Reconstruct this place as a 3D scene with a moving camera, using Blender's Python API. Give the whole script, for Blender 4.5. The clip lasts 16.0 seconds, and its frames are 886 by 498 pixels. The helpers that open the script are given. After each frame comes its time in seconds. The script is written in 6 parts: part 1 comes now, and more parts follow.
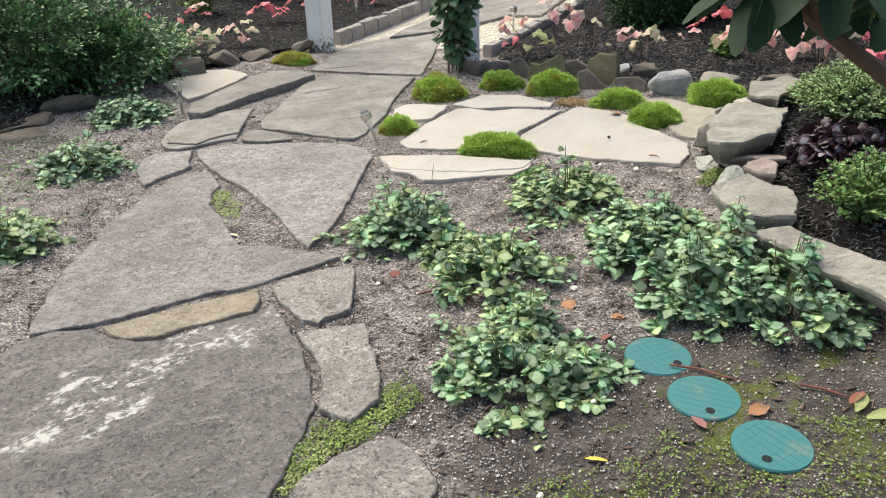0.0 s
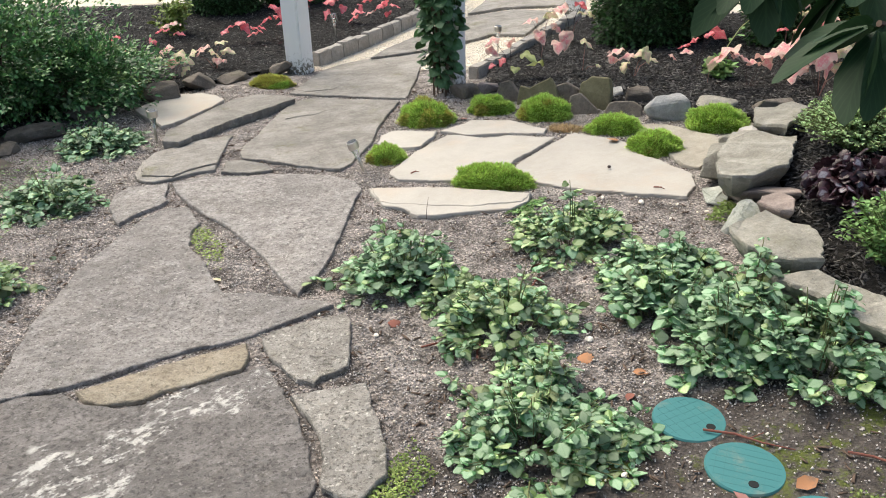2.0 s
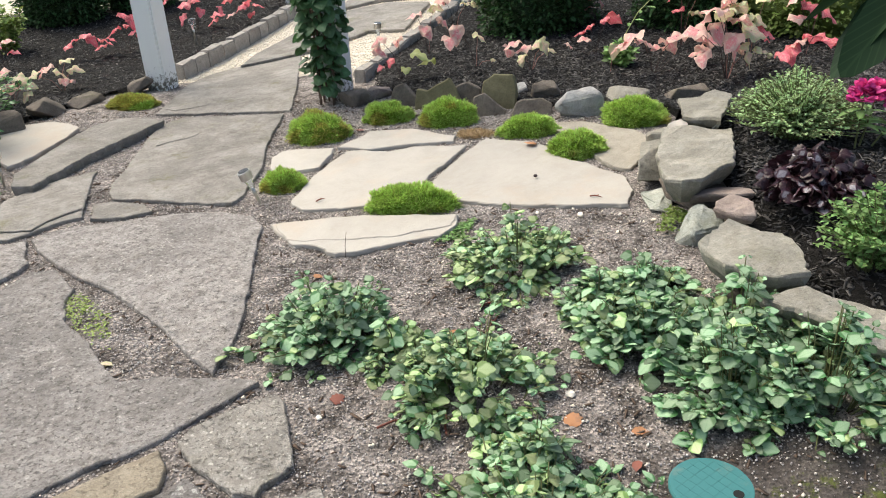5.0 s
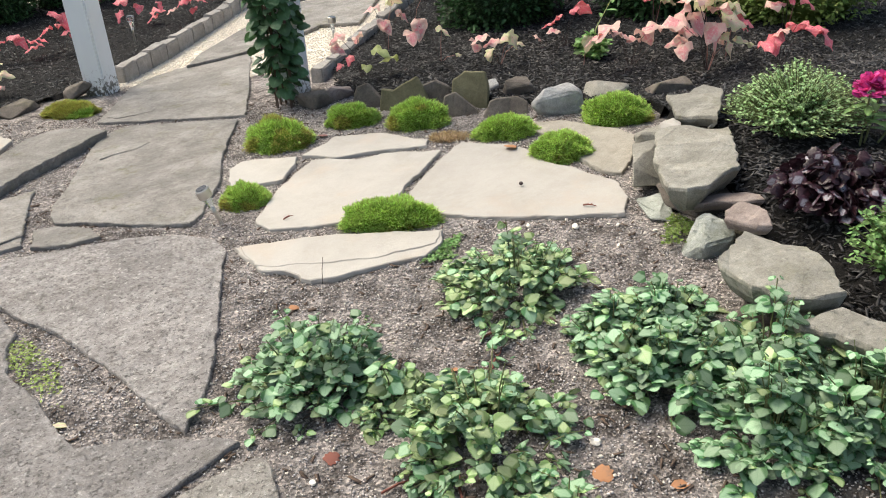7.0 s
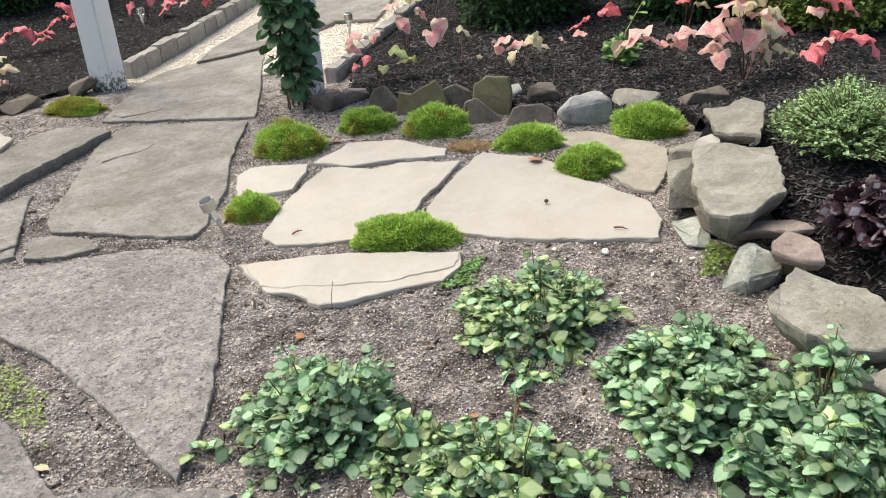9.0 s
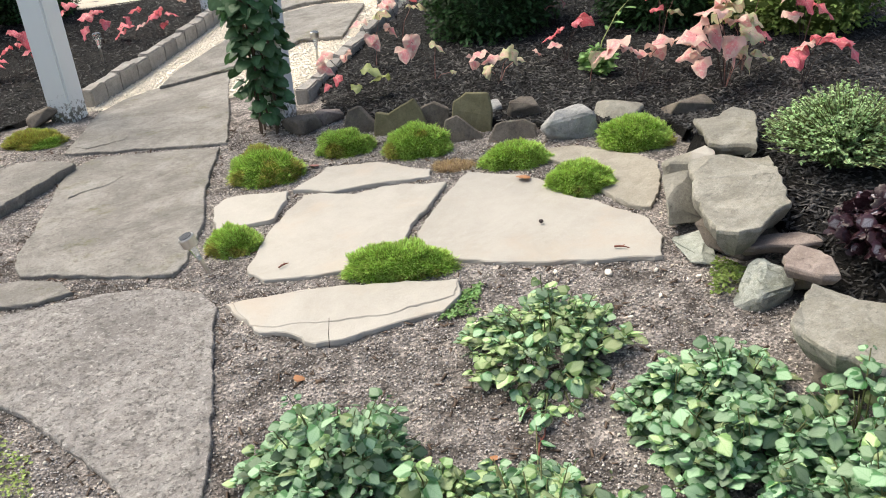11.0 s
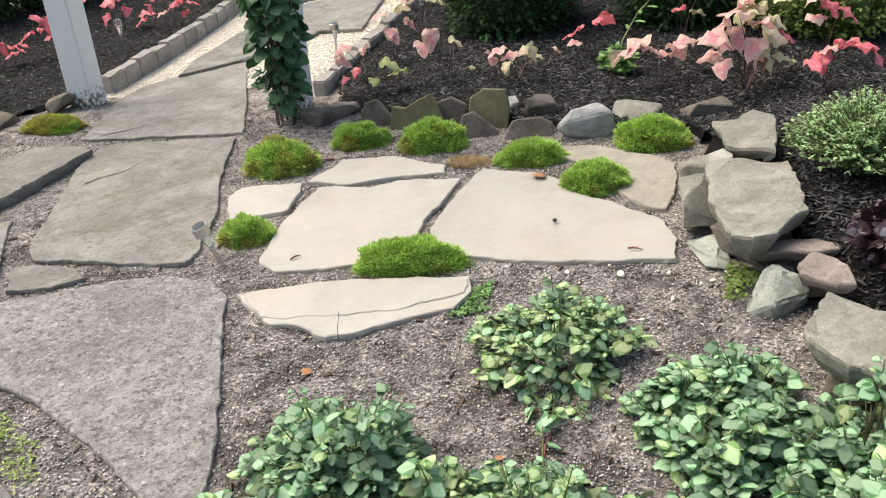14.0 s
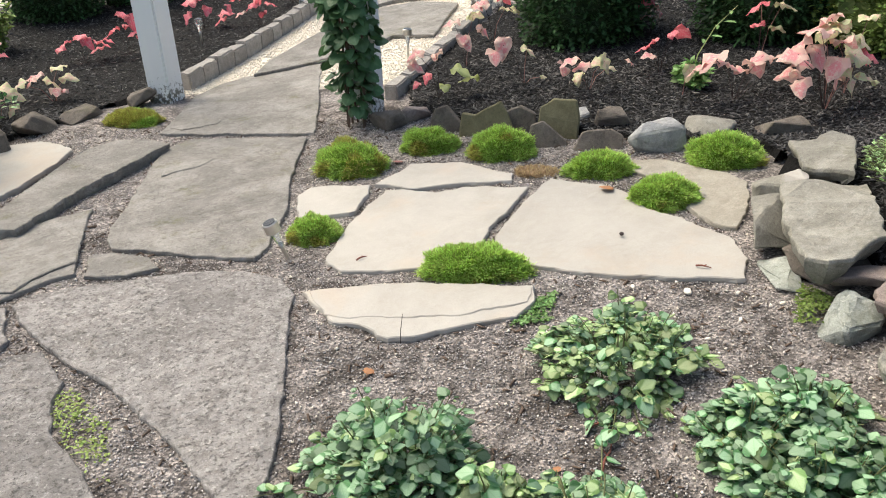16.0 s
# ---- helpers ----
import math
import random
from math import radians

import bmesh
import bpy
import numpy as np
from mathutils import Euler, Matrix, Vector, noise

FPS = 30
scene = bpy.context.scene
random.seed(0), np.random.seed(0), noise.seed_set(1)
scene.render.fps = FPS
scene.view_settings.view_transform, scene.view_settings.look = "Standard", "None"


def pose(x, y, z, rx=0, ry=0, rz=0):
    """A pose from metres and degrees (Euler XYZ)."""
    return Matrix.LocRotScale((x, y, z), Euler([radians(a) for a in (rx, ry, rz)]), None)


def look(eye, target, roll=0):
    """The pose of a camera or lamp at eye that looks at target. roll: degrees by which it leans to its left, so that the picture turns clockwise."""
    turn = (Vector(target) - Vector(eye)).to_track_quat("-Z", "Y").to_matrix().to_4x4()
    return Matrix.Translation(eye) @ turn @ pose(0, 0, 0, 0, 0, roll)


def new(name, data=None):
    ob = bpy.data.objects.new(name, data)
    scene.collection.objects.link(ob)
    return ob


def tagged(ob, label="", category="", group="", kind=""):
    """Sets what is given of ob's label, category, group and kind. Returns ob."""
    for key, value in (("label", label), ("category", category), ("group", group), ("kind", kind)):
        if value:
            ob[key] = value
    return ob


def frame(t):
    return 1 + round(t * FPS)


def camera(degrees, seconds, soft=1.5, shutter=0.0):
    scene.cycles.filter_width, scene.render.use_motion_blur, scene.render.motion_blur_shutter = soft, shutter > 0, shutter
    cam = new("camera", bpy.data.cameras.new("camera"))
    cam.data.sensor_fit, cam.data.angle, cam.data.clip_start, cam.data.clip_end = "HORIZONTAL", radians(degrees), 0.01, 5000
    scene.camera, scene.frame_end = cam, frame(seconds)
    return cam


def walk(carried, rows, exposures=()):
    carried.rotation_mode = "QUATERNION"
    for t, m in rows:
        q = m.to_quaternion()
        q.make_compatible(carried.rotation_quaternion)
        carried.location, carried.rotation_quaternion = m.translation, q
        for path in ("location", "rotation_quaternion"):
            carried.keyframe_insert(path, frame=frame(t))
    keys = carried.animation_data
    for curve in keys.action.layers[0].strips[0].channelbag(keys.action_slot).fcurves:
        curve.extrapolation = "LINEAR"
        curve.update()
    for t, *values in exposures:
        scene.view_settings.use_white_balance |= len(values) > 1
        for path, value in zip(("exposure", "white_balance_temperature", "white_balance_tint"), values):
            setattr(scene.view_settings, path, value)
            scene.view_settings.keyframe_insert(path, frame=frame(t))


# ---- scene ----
cam = camera(56.5, 16.0, soft=1.0)
METRES, EYE, TILT, LEAN, TURN = 1.52, 1.28, -27.0, 1.5, 0.0
ROWS = [
    (0.0, 0.0, 0.0, 0.0, 0.0, 0.0, -0.0),
    (0.5, -0.0407, 0.0207, 0.0117, -0.44, 0.37, 1.11),
    (1.0, -0.0715, 0.0377, 0.0207, -1.37, 0.38, 2.3),
    (1.5, -0.0793, 0.0721, 0.0384, -1.77, 0.19, 1.83),
    (2.0, -0.0584, 0.1231, 0.0708, -1.91, 0.78, 0.73),
    (2.5, -0.0366, 0.1581, 0.0877, -2.69, 0.55, -0.65),
    (3.0, -0.061, 0.2039, 0.1071, -4.7, 0.58, 0.86),
    (3.5, -0.1087, 0.2588, 0.1354, -7.72, 0.64, 4.44),
    (4.0, -0.1356, 0.2936, 0.1503, -9.06, 0.16, 5.37),
    (6.5, -0.1781, 0.5113, 0.2545, -13.48, -1.75, 8.71),
    (7.0, -0.1919, 0.5465, 0.268, -14.43, -2.1, 8.7),
    (7.5, -0.1779, 0.5876, 0.2896, -14.54, -1.53, 7.93),
    (8.0, -0.1586, 0.6175, 0.3038, -14.18, -1.55, 7.25),
    (8.5, -0.1497, 0.6383, 0.3092, -13.07, -2.52, 6.71),
    (9.0, -0.1659, 0.6691, 0.3274, -13.52, -2.55, 7.54),
    (9.5, -0.1954, 0.706, 0.3506, -14.85, -2.15, 9.51),
    (10.0, -0.2179, 0.7308, 0.3613, -16.13, -2.29, 10.61),
    (12.5, -0.1977, 0.7541, 0.3746, -15.83, -2.29, 9.0),
    (13.0, -0.2007, 0.7545, 0.3745, -15.38, -2.25, 8.85),
    (13.5, -0.2016, 0.7551, 0.3733, -15.35, -2.52, 8.68),
    (14.0, -0.2023, 0.7538, 0.3738, -15.23, -2.55, 8.49),
    (14.5, -0.2064, 0.7533, 0.3738, -14.85, -2.53, 8.0),
    (15.0, -0.2092, 0.7529, 0.3754, -14.69, -2.49, 7.59),
    (15.5, -0.2113, 0.7522, 0.3759, -14.01, -2.27, 7.18),
    (16.0, -0.2188, 0.7491, 0.3766, -11.1, -1.6, 5.8),
]
walk(cam, [(t, pose(0, 0, EYE, TILT, LEAN, TURN) @ pose(METRES * x, METRES * y, METRES * z, 90 + pitch, roll, yaw)) for t, x, y, z, yaw, pitch, roll in ROWS],
     exposures=[(0.0, 0.99, 6950, 5)])

# ---------------------------------------------------------------- light
world = bpy.data.worlds.new("world")
scene.world = world
world.use_nodes = True
wn = world.node_tree.nodes
sky = wn.new("ShaderNodeTexSky")
sky.sky_type = 'NISHITA'
sky.sun_disc = False
sky.sun_elevation, sky.sun_rotation = radians(55), radians(-40)
sky.air_density, sky.dust_density, sky.ozone_density = 1.0, 4.0, 1.0
wn["Background"].inputs["Strength"].default_value = 0.125
world.node_tree.links.new(sky.outputs[0], wn["Background"].inputs["Color"])
sun_data = bpy.data.lights.new("sun", 'SUN')
sun_data.energy, sun_data.angle, sun_data.color = 1.75, radians(50), (1.0, 0.96, 0.9)
sun = new("sun", sun_data)
sun.matrix_world = look((-3.5, 4.2, 8), (0, 0, 0))


# ---------------------------------------------------------------- materials
class Nodes:
    """Short hand for building one node material."""

    def __init__(self, name, rough=0.85, spec=0.3):
        self.m = bpy.data.materials.new(name)
        self.m.use_nodes = True
        self.t = self.m.node_tree
        self.b = self.t.nodes["Principled BSDF"]
        self.b.inputs["Roughness"].default_value = rough
        self.b.inputs["Specular IOR Level"].default_value = spec
        self.obj = self.n("ShaderNodeTexCoord").outputs["Object"]
        self.pos = self.n("ShaderNodeNewGeometry").outputs["Position"]

    def n(self, kind):
        return self.t.nodes.new(kind)

    def put(self, socket, value):
        if isinstance(value, bpy.types.NodeSocket):
            self.t.links.new(value, socket)
        else:
            socket.default_value = value

    def noise(self, scale, detail=6, rough=0.6, at=None, warp=0.0):
        k = self.n("ShaderNodeTexNoise")
        self.put(k.inputs["Vector"], at or self.pos)
        k.inputs["Scale"].default_value, k.inputs["Detail"].default_value = scale, detail
        k.inputs["Roughness"].default_value, k.inputs["Distortion"].default_value = rough, warp
        return k.outputs["Fac"]

    def voronoi(self, scale, at=None, out="Color", feature='F1'):
        k = self.n("ShaderNodeTexVoronoi")
        k.feature = feature
        self.put(k.inputs["Vector"], at or self.pos)
        k.inputs["Scale"].default_value = scale
        return k.outputs[out]

    def stretch(self, v, sx, sy, sz, rz=0.0):
        turn, k = self.n("ShaderNodeMapping"), self.n("ShaderNodeMapping")
        self.put(turn.inputs["Vector"], v)
        turn.inputs["Rotation"].default_value = (0, 0, rz)
        self.put(k.inputs["Vector"], turn.outputs[0])
        k.inputs["Scale"].default_value = (sx, sy, sz)
        return k.outputs[0]

    def step(self, v, lo, hi):
        k = self.n("ShaderNodeMapRange")
        k.interpolation_type = 'SMOOTHSTEP'
        self.put(k.inputs["Value"], v)
        k.inputs["From Min"].default_value, k.inputs["From Max"].default_value = lo, hi
        return k.outputs["Result"]

    def ramp(self, v, *stops):
        k = self.n("ShaderNodeValToRGB")
        self.put(k.inputs["Fac"], v)
        e = k.color_ramp.elements
        while len(e) < len(stops):
            e.new(0.5)
        for s, (p, c) in zip(e, stops):
            s.position, s.color = p, (*c, 1)
        return k.outputs["Color"]

    def mix(self, f, a, b, mode='MIX'):
        k = self.n("ShaderNodeMix")
        k.data_type, k.blend_type = 'RGBA', mode
        self.put(k.inputs["Factor"], f)
        for s, v in ((k.inputs[6], a), (k.inputs[7], b)):
            self.put(s, (*v, 1) if isinstance(v, tuple) and len(v) == 3 else v)
        return k.outputs[2]

    def math(self, op, a, b=0.0):
        k = self.n("ShaderNodeMath")
        k.operation = op
        self.put(k.inputs[0], a), self.put(k.inputs[1], b)
        return k.outputs[0]

    def vary(self, colour, rnd, amount=0.25, hue=0.0):
        """Lighten and darken a colour by a random number."""
        k = self.n("ShaderNodeHueSaturation")
        self.put(k.inputs["Color"], colour)
        self.put(k.inputs["Value"], self.math('ADD', self.math('MULTIPLY', rnd, 2 * amount), 1 - amount))
        if hue:
            self.put(k.inputs["Hue"], self.math('ADD', self.math('MULTIPLY', rnd, 2 * hue), 0.5 - hue))
        return k.outputs[0]

    def island(self):
        return self.n("ShaderNodeNewGeometry").outputs["Random Per Island"]

    def random(self):
        return self.n("ShaderNodeObjectInfo").outputs["Random"]

    def bump(self, height, strength=0.5, distance=0.01):
        k = self.n("ShaderNodeBump")
        k.inputs["Strength"].default_value, k.inputs["Distance"].default_value = strength, distance
        self.put(k.inputs["Height"], height)
        old = self.b.inputs["Normal"]
        if old.is_linked:
            self.t.links.new(old.links[0].from_socket, k.inputs["Normal"])
        self.t.links.new(k.outputs[0], old)
        return self

    def done(self, colour, rough=None):
        self.put(self.b.inputs["Base Color"], (*colour, 1) if isinstance(colour, tuple) else colour)
        if rough is not None:
            self.put(self.b.inputs["Roughness"], rough)
        return self.m


def stone_material(name, base, dark, light, blotch=14.0, lichen=0.0, moss=0.0, relief=0.7, speckle=0.5, streaks=0.3, tint=None, grit=0.3):
    k = Nodes(name, 0.88, 0.25)
    big = k.noise(2.3, 5, 0.65)
    mid = k.noise(blotch, 9, 0.78, warp=0.3)
    fine = k.noise(95, 5, 0.7)
    grain = k.noise(330, 2, 0.6)
    c = k.ramp(mid, (0.3, dark), (0.52, base), (0.72, light))
    c = k.mix(k.math('MULTIPLY', k.step(big, 0.42, 0.62), 0.6 * relief), c, tuple(0.55 * v for v in base))
    worn = k.noise(6, 9, 0.8, at=k.stretch(k.pos, 0.7, 1.9, 1, -0.5), warp=0.5)
    c = k.mix(k.math('MULTIPLY', k.step(worn, 0.5, 0.62), streaks), c, tuple(min(1.0, 1.2 * v) for v in light))
    c = k.mix(k.math('MULTIPLY', k.step(k.noise(11, 8, 0.8), 0.54, 0.64), 0.5 * relief), c, dark)
    c = k.mix(k.math('MULTIPLY', k.step(fine, 0.53, 0.64), speckle), c, tuple(0.6 * v for v in dark))
    c = k.mix(k.math('MULTIPLY', k.step(k.noise(70, 4, 0.7), 0.56, 0.68), speckle * 0.8), c, tuple(min(1.0, 1.25 * v) for v in light))
    c = k.mix(k.math('MULTIPLY', k.step(k.noise(52, 6, 0.72), 0.55, 0.66), speckle * 0.8), c, tuple(0.75 * v for v in dark))
    c = k.mix(grit, c, k.ramp(grain, (0.3, (0.25, 0.25, 0.25)), (0.7, (0.8, 0.8, 0.8))), 'OVERLAY')
    if tint:
        c = k.mix(k.math('MULTIPLY', k.step(k.noise(2.7, 6, 0.65), 0.5, 0.66), 0.5), c, tint)
    if moss:
        g = k.math('MULTIPLY', k.step(k.noise(4, 9, 0.78), 0.54, 0.68), moss)
        c = k.mix(g, c, (0.13, 0.125, 0.05))
    if lichen:
        streak = k.noise(9, 9, 0.8, at=k.stretch(k.pos, 0.8, 1.7, 1, -0.7))
        at = k.n("ShaderNodeSeparateXYZ")
        k.put(at.inputs[0], k.pos)
        off = k.math('ABSOLUTE', k.math('ADD', k.math('SUBTRACT', at.outputs[0], at.outputs[1]), 2.68))
        where = k.math('SUBTRACT', k.noise(5, 4, 0.6), k.math('MULTIPLY', k.step(off, 0.05, 0.4), 0.3))
        f = k.math('MULTIPLY', k.step(k.math('ADD', k.math('MULTIPLY', streak, 0.7), k.math('MULTIPLY', k.noise(38, 6, 0.7), 0.3)), 0.5, 0.56), k.step(where, 0.38, 0.48))
        c = k.mix(k.math('MULTIPLY', f, lichen), c, (0.62, 0.60, 0.56))
    c = k.vary(c, k.random(), 0.1)
    ledge = k.step(k.noise(3.1, 7, 0.55, warp=0.8), 0.5, 0.507)
    k.bump(ledge, 0.5 * relief, 0.004)
    k.bump(k.noise(blotch * 1.4, 9, 0.8), relief, 0.01)
    k.bump(worn, streaks, 0.006)
    pit = k.step(k.noise(52, 6, 0.72), 0.55, 0.66)
    k.bump(k.math('MULTIPLY', pit, -1.0), relief * 0.8, 0.004)
    k.bump(fine, 0.45 * relief + 0.1, 0.003)
    return k.done(c)


def leaf_material(name, margin, centre, width=0.3, spread=0.25, rough=0.5, veins=0.0, vein_colour=(0.5, 0.6, 0.4), hue=0.015, through_light=0.25, mottle=None, relief=0.3):
    """A leaf whose middle, along its length, has another colour than its margin."""
    k = Nodes(name, rough, 0.4)
    uv = k.n("ShaderNodeUVMap").outputs[0]
    sep = k.n("ShaderNodeSeparateXYZ")
    k.put(sep.inputs[0], uv)
    across = k.math('ABSOLUTE', k.math('SUBTRACT', sep.outputs[0], 0.5))
    ends = k.math('MULTIPLY', k.math('ABSOLUTE', k.math('SUBTRACT', sep.outputs[1], 0.5)), 0.55)
    far = k.math('ADD', k.math('ADD', across, ends), k.math('MULTIPLY', k.noise(70, 3), 0.12))
    c = k.mix(k.step(far, width, width + 0.16), centre, margin)
    if veins:
        w = k.n("ShaderNodeTexWave")
        w.inputs["Scale"].default_value, w.inputs["Distortion"].default_value = 2.2, 3.0
        lift = k.math('SUBTRACT', sep.outputs[1], across)
        comb = k.n("ShaderNodeCombineXYZ")
        k.put(comb.inputs[0], lift)
        k.put(w.inputs["Vector"], comb.outputs[0])
        f = k.math('MAXIMUM', k.step(w.outputs["Fac"], 0.86, 0.98), k.math('SUBTRACT', 1.0, k.step(across, 0.01, 0.035)))
        c = k.mix(k.math('MULTIPLY', f, veins), c, vein_colour)
    if mottle:
        c = k.mix(k.math('MULTIPLY', k.step(k.noise(55, 5, 0.7), 0.5, 0.62), 0.7), c, mottle)
    c = k.vary(c, k.island(), spread, hue)
    k.bump(k.noise(170, 3), relief, 0.004)
    m = k.done(c)
    tr = k.n("ShaderNodeBsdfTranslucent")
    k.put(tr.inputs["Color"], c)
    add = k.n("ShaderNodeMixShader")
    add.inputs[0].default_value = through_light
    k.t.links.new(k.b.outputs[0], add.inputs[1])
    k.t.links.new(tr.outputs[0], add.inputs[2])
    k.t.links.new(add.outputs[0], k.t.nodes["Material Output"].inputs["Surface"])
    return m


def soil_material():
    k = Nodes("sandy_soil", 0.95, 0.15)
    big = k.noise(1.7, 5, 0.6)
    mid = k.noise(9, 8, 0.75)
    fine = k.voronoi(150)
    sep = k.n("ShaderNodeSeparateColor")
    k.put(sep.inputs[0], fine)
    c = k.mix(k.step(mid, 0.36, 0.62), (0.105, 0.09, 0.082), (0.405, 0.36, 0.335))
    c = k.mix(k.math('MULTIPLY', k.step(big, 0.48, 0.7), 0.55), c, (0.48, 0.435, 0.405))
    c = k.mix(0.8, c, k.ramp(sep.outputs[0], (0.0, (0.12, 0.12, 0.12)), (0.7, (0.5, 0.5, 0.5)), (1.0, (0.95, 0.93, 0.9))), 'OVERLAY')
    # thin moss, thickest on the dark front patch and in the gap between the slabs
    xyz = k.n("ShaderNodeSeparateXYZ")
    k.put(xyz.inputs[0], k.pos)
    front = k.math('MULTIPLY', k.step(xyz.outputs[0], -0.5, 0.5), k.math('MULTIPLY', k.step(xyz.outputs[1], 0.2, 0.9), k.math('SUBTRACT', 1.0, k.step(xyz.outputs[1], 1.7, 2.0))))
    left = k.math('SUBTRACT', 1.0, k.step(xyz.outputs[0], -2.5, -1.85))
    # dark soil; shade under the front plants and wall is painted in too
    humus_shade = k.step(k.math('ADD', k.math('ADD', k.math('MULTIPLY', front, 0.3), k.math('MULTIPLY', left, 0.4)), k.noise(2.2, 6, 0.65)), 0.58, 0.72)
    c = k.mix(k.math('MULTIPLY', humus_shade, 0.8), c, (0.066, 0.056, 0.05))
    moss_mask = k.math('ADD', k.math('MULTIPLY', front, 0.16), k.noise(3.4, 9, 0.75))
    c = k.mix(k.math('MULTIPLY', k.step(moss_mask, 0.66, 0.73), 0.85), c, k.mix(k.noise(60, 4), (0.05, 0.065, 0.014), (0.2, 0.24, 0.05)))
    k.bump(k.noise(45, 8, 0.75), 0.9, 0.02)
    k.bump(k.voronoi(150, out="Distance"), 0.6, 0.004)
    return k.done(c)


def mulch_material(name="mulch"):
    k = Nodes(name, 0.9, 0.2)
    v = k.noise(60, 6, 0.75, at=k.stretch(k.pos, 1, 2.4, 1, 0.7))
    c = k.ramp(v, (0.3, (0.006, 0.0055, 0.005)), (0.55, (0.02, 0.018, 0.017)), (0.8, (0.06, 0.054, 0.05)))
    c = k.vary(c, k.island(), 0.45)
    k.bump(v, 1.0, 0.02)
    return k.done(c)


def plain(name, colour, rough=0.6, metal=0.0, dirt=0.2, dirt_colour=(0.1, 0.09, 0.08), scale=12.0, spread=0.08, spec=0.4):
    k = Nodes(name, rough, spec)
    k.b.inputs["Metallic"].default_value = metal
    f = k.math('MULTIPLY', k.step(k.noise(scale, 7, 0.7), 0.5, 0.72), dirt)
    c = k.vary(k.mix(f, colour, dirt_colour), k.island(), spread)
    k.bump(k.noise(scale * 8, 4), 0.15, 0.003)
    return k.done(c)


def post_material():
    k = Nodes("painted_post", 0.5, 0.4)
    xyz = k.n("ShaderNodeSeparateXYZ")
    k.put(xyz.inputs[0], k.obj)
    splash = k.math('SUBTRACT', 1.0, k.step(xyz.outputs[2], 0.05, 0.28))
    f = k.step(k.math('ADD', k.noise(42, 7, 0.7), k.math('MULTIPLY', splash, 0.25)), 0.68, 0.78)
    film_dirt = k.math('MULTIPLY', k.noise(6, 5, at=k.stretch(k.obj, 1, 1, 0.25)), 0.25)
    c = k.mix(film_dirt, (0.82, 0.83, 0.84), (0.52, 0.52, 0.5))
    c = k.mix(k.math('MULTIPLY', f, k.math('ADD', k.math('MULTIPLY', splash, 0.9), 0.03)), c, (0.09, 0.08, 0.055))
    k.bump(k.noise(50, 4, at=k.stretch(k.obj, 1, 1, 0.1)), 0.1, 0.002)
    return k.done(c)


DARK_STONE = stone_material("weathered_flagstone", (0.31, 0.286, 0.27), (0.145, 0.13, 0.12), (0.46, 0.428, 0.404), 24, 0.0, 0.1, 0.9, 0.75, 0.2)
LICHEN_STONE = stone_material("lichen_flagstone", (0.205, 0.187, 0.176), (0.1, 0.09, 0.084), (0.29, 0.27, 0.255), 22, 0.95, 0.06, 0.9, 0.7, 0.5)
FLECKED_STONE = stone_material("flecked_flagstone", (0.3, 0.278, 0.25), (0.17, 0.155, 0.138), (0.45, 0.422, 0.385), 20, 0.0, 0.2, 0.9, 0.9, 0.1)
SMOOTH_STONE = stone_material("smooth_flagstone", (0.275, 0.255, 0.232), (0.145, 0.132, 0.116), (0.37, 0.345, 0.315), 6, 0.0, 0.6, 0.8, 0.35, 0.25)
TAN_STONE = stone_material("tan_flagstone", (0.33, 0.282, 0.215), (0.18, 0.148, 0.112), (0.42, 0.372, 0.3), 14, 0.0, 0.05, 0.9, 0.5)
BUFF_STONE = stone_material("buff_sandstone", (0.36, 0.325, 0.27), (0.26, 0.23, 0.185), (0.42, 0.385, 0.325), 8, 0.0, 0.1, 0.5, 0.25)
LIGHT_STONE = stone_material("pale_sandstone", (0.405, 0.376, 0.338), (0.35, 0.322, 0.28), (0.435, 0.408, 0.368), 4.0, 0.0, 0.0, 0.22, 0.04, 0.15, (0.43, 0.355, 0.285), 0.1)
WALL_STONE = stone_material("wall_stone", (0.3, 0.282, 0.24), (0.19, 0.176, 0.145), (0.39, 0.367, 0.32), 9, 0.1, 0.4, 0.75, 0.3)
BROWN_ROCK = stone_material("brown_rock", (0.165, 0.14, 0.118), (0.09, 0.074, 0.062), (0.22, 0.19, 0.16), 9, 0.0, 0.35, 0.8, 0.3)
OLIVE_ROCK = stone_material("olive_rock", (0.19, 0.17, 0.1), (0.125, 0.112, 0.065), (0.24, 0.215, 0.13), 7, 0.0, 0.3, 0.6, 0.25)
GREY_ROCK = stone_material("grey_rock", (0.33, 0.325, 0.315), (0.21, 0.205, 0.2), (0.43, 0.42, 0.41), 10, 0.2, 0.1, 0.8, 0.3)
RED_ROCK = stone_material("reddish_rock", (0.29, 0.235, 0.21), (0.18, 0.14, 0.125), (0.38, 0.325, 0.295), 9, 0.0, 0.1, 0.7, 0.3)
QUARTZ_ROCK = stone_material("whitish_rock", (0.36, 0.375, 0.335), (0.2, 0.215, 0.17), (0.52, 0.53, 0.5), 7, 0.5, 0.35, 0.9, 0.3)
KERB_STONE = stone_material("kerb_stone", (0.33, 0.305, 0.28), (0.23, 0.21, 0.19), (0.4, 0.37, 0.345), 14, 0.0, 0.1, 0.6, 0.3)
CONCRETE = stone_material("pale_concrete", (0.5, 0.45, 0.37), (0.42, 0.375, 0.3), (0.56, 0.51, 0.43), 9, 0.0, 0.0, 0.3, 0.2)
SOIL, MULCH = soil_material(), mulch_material()


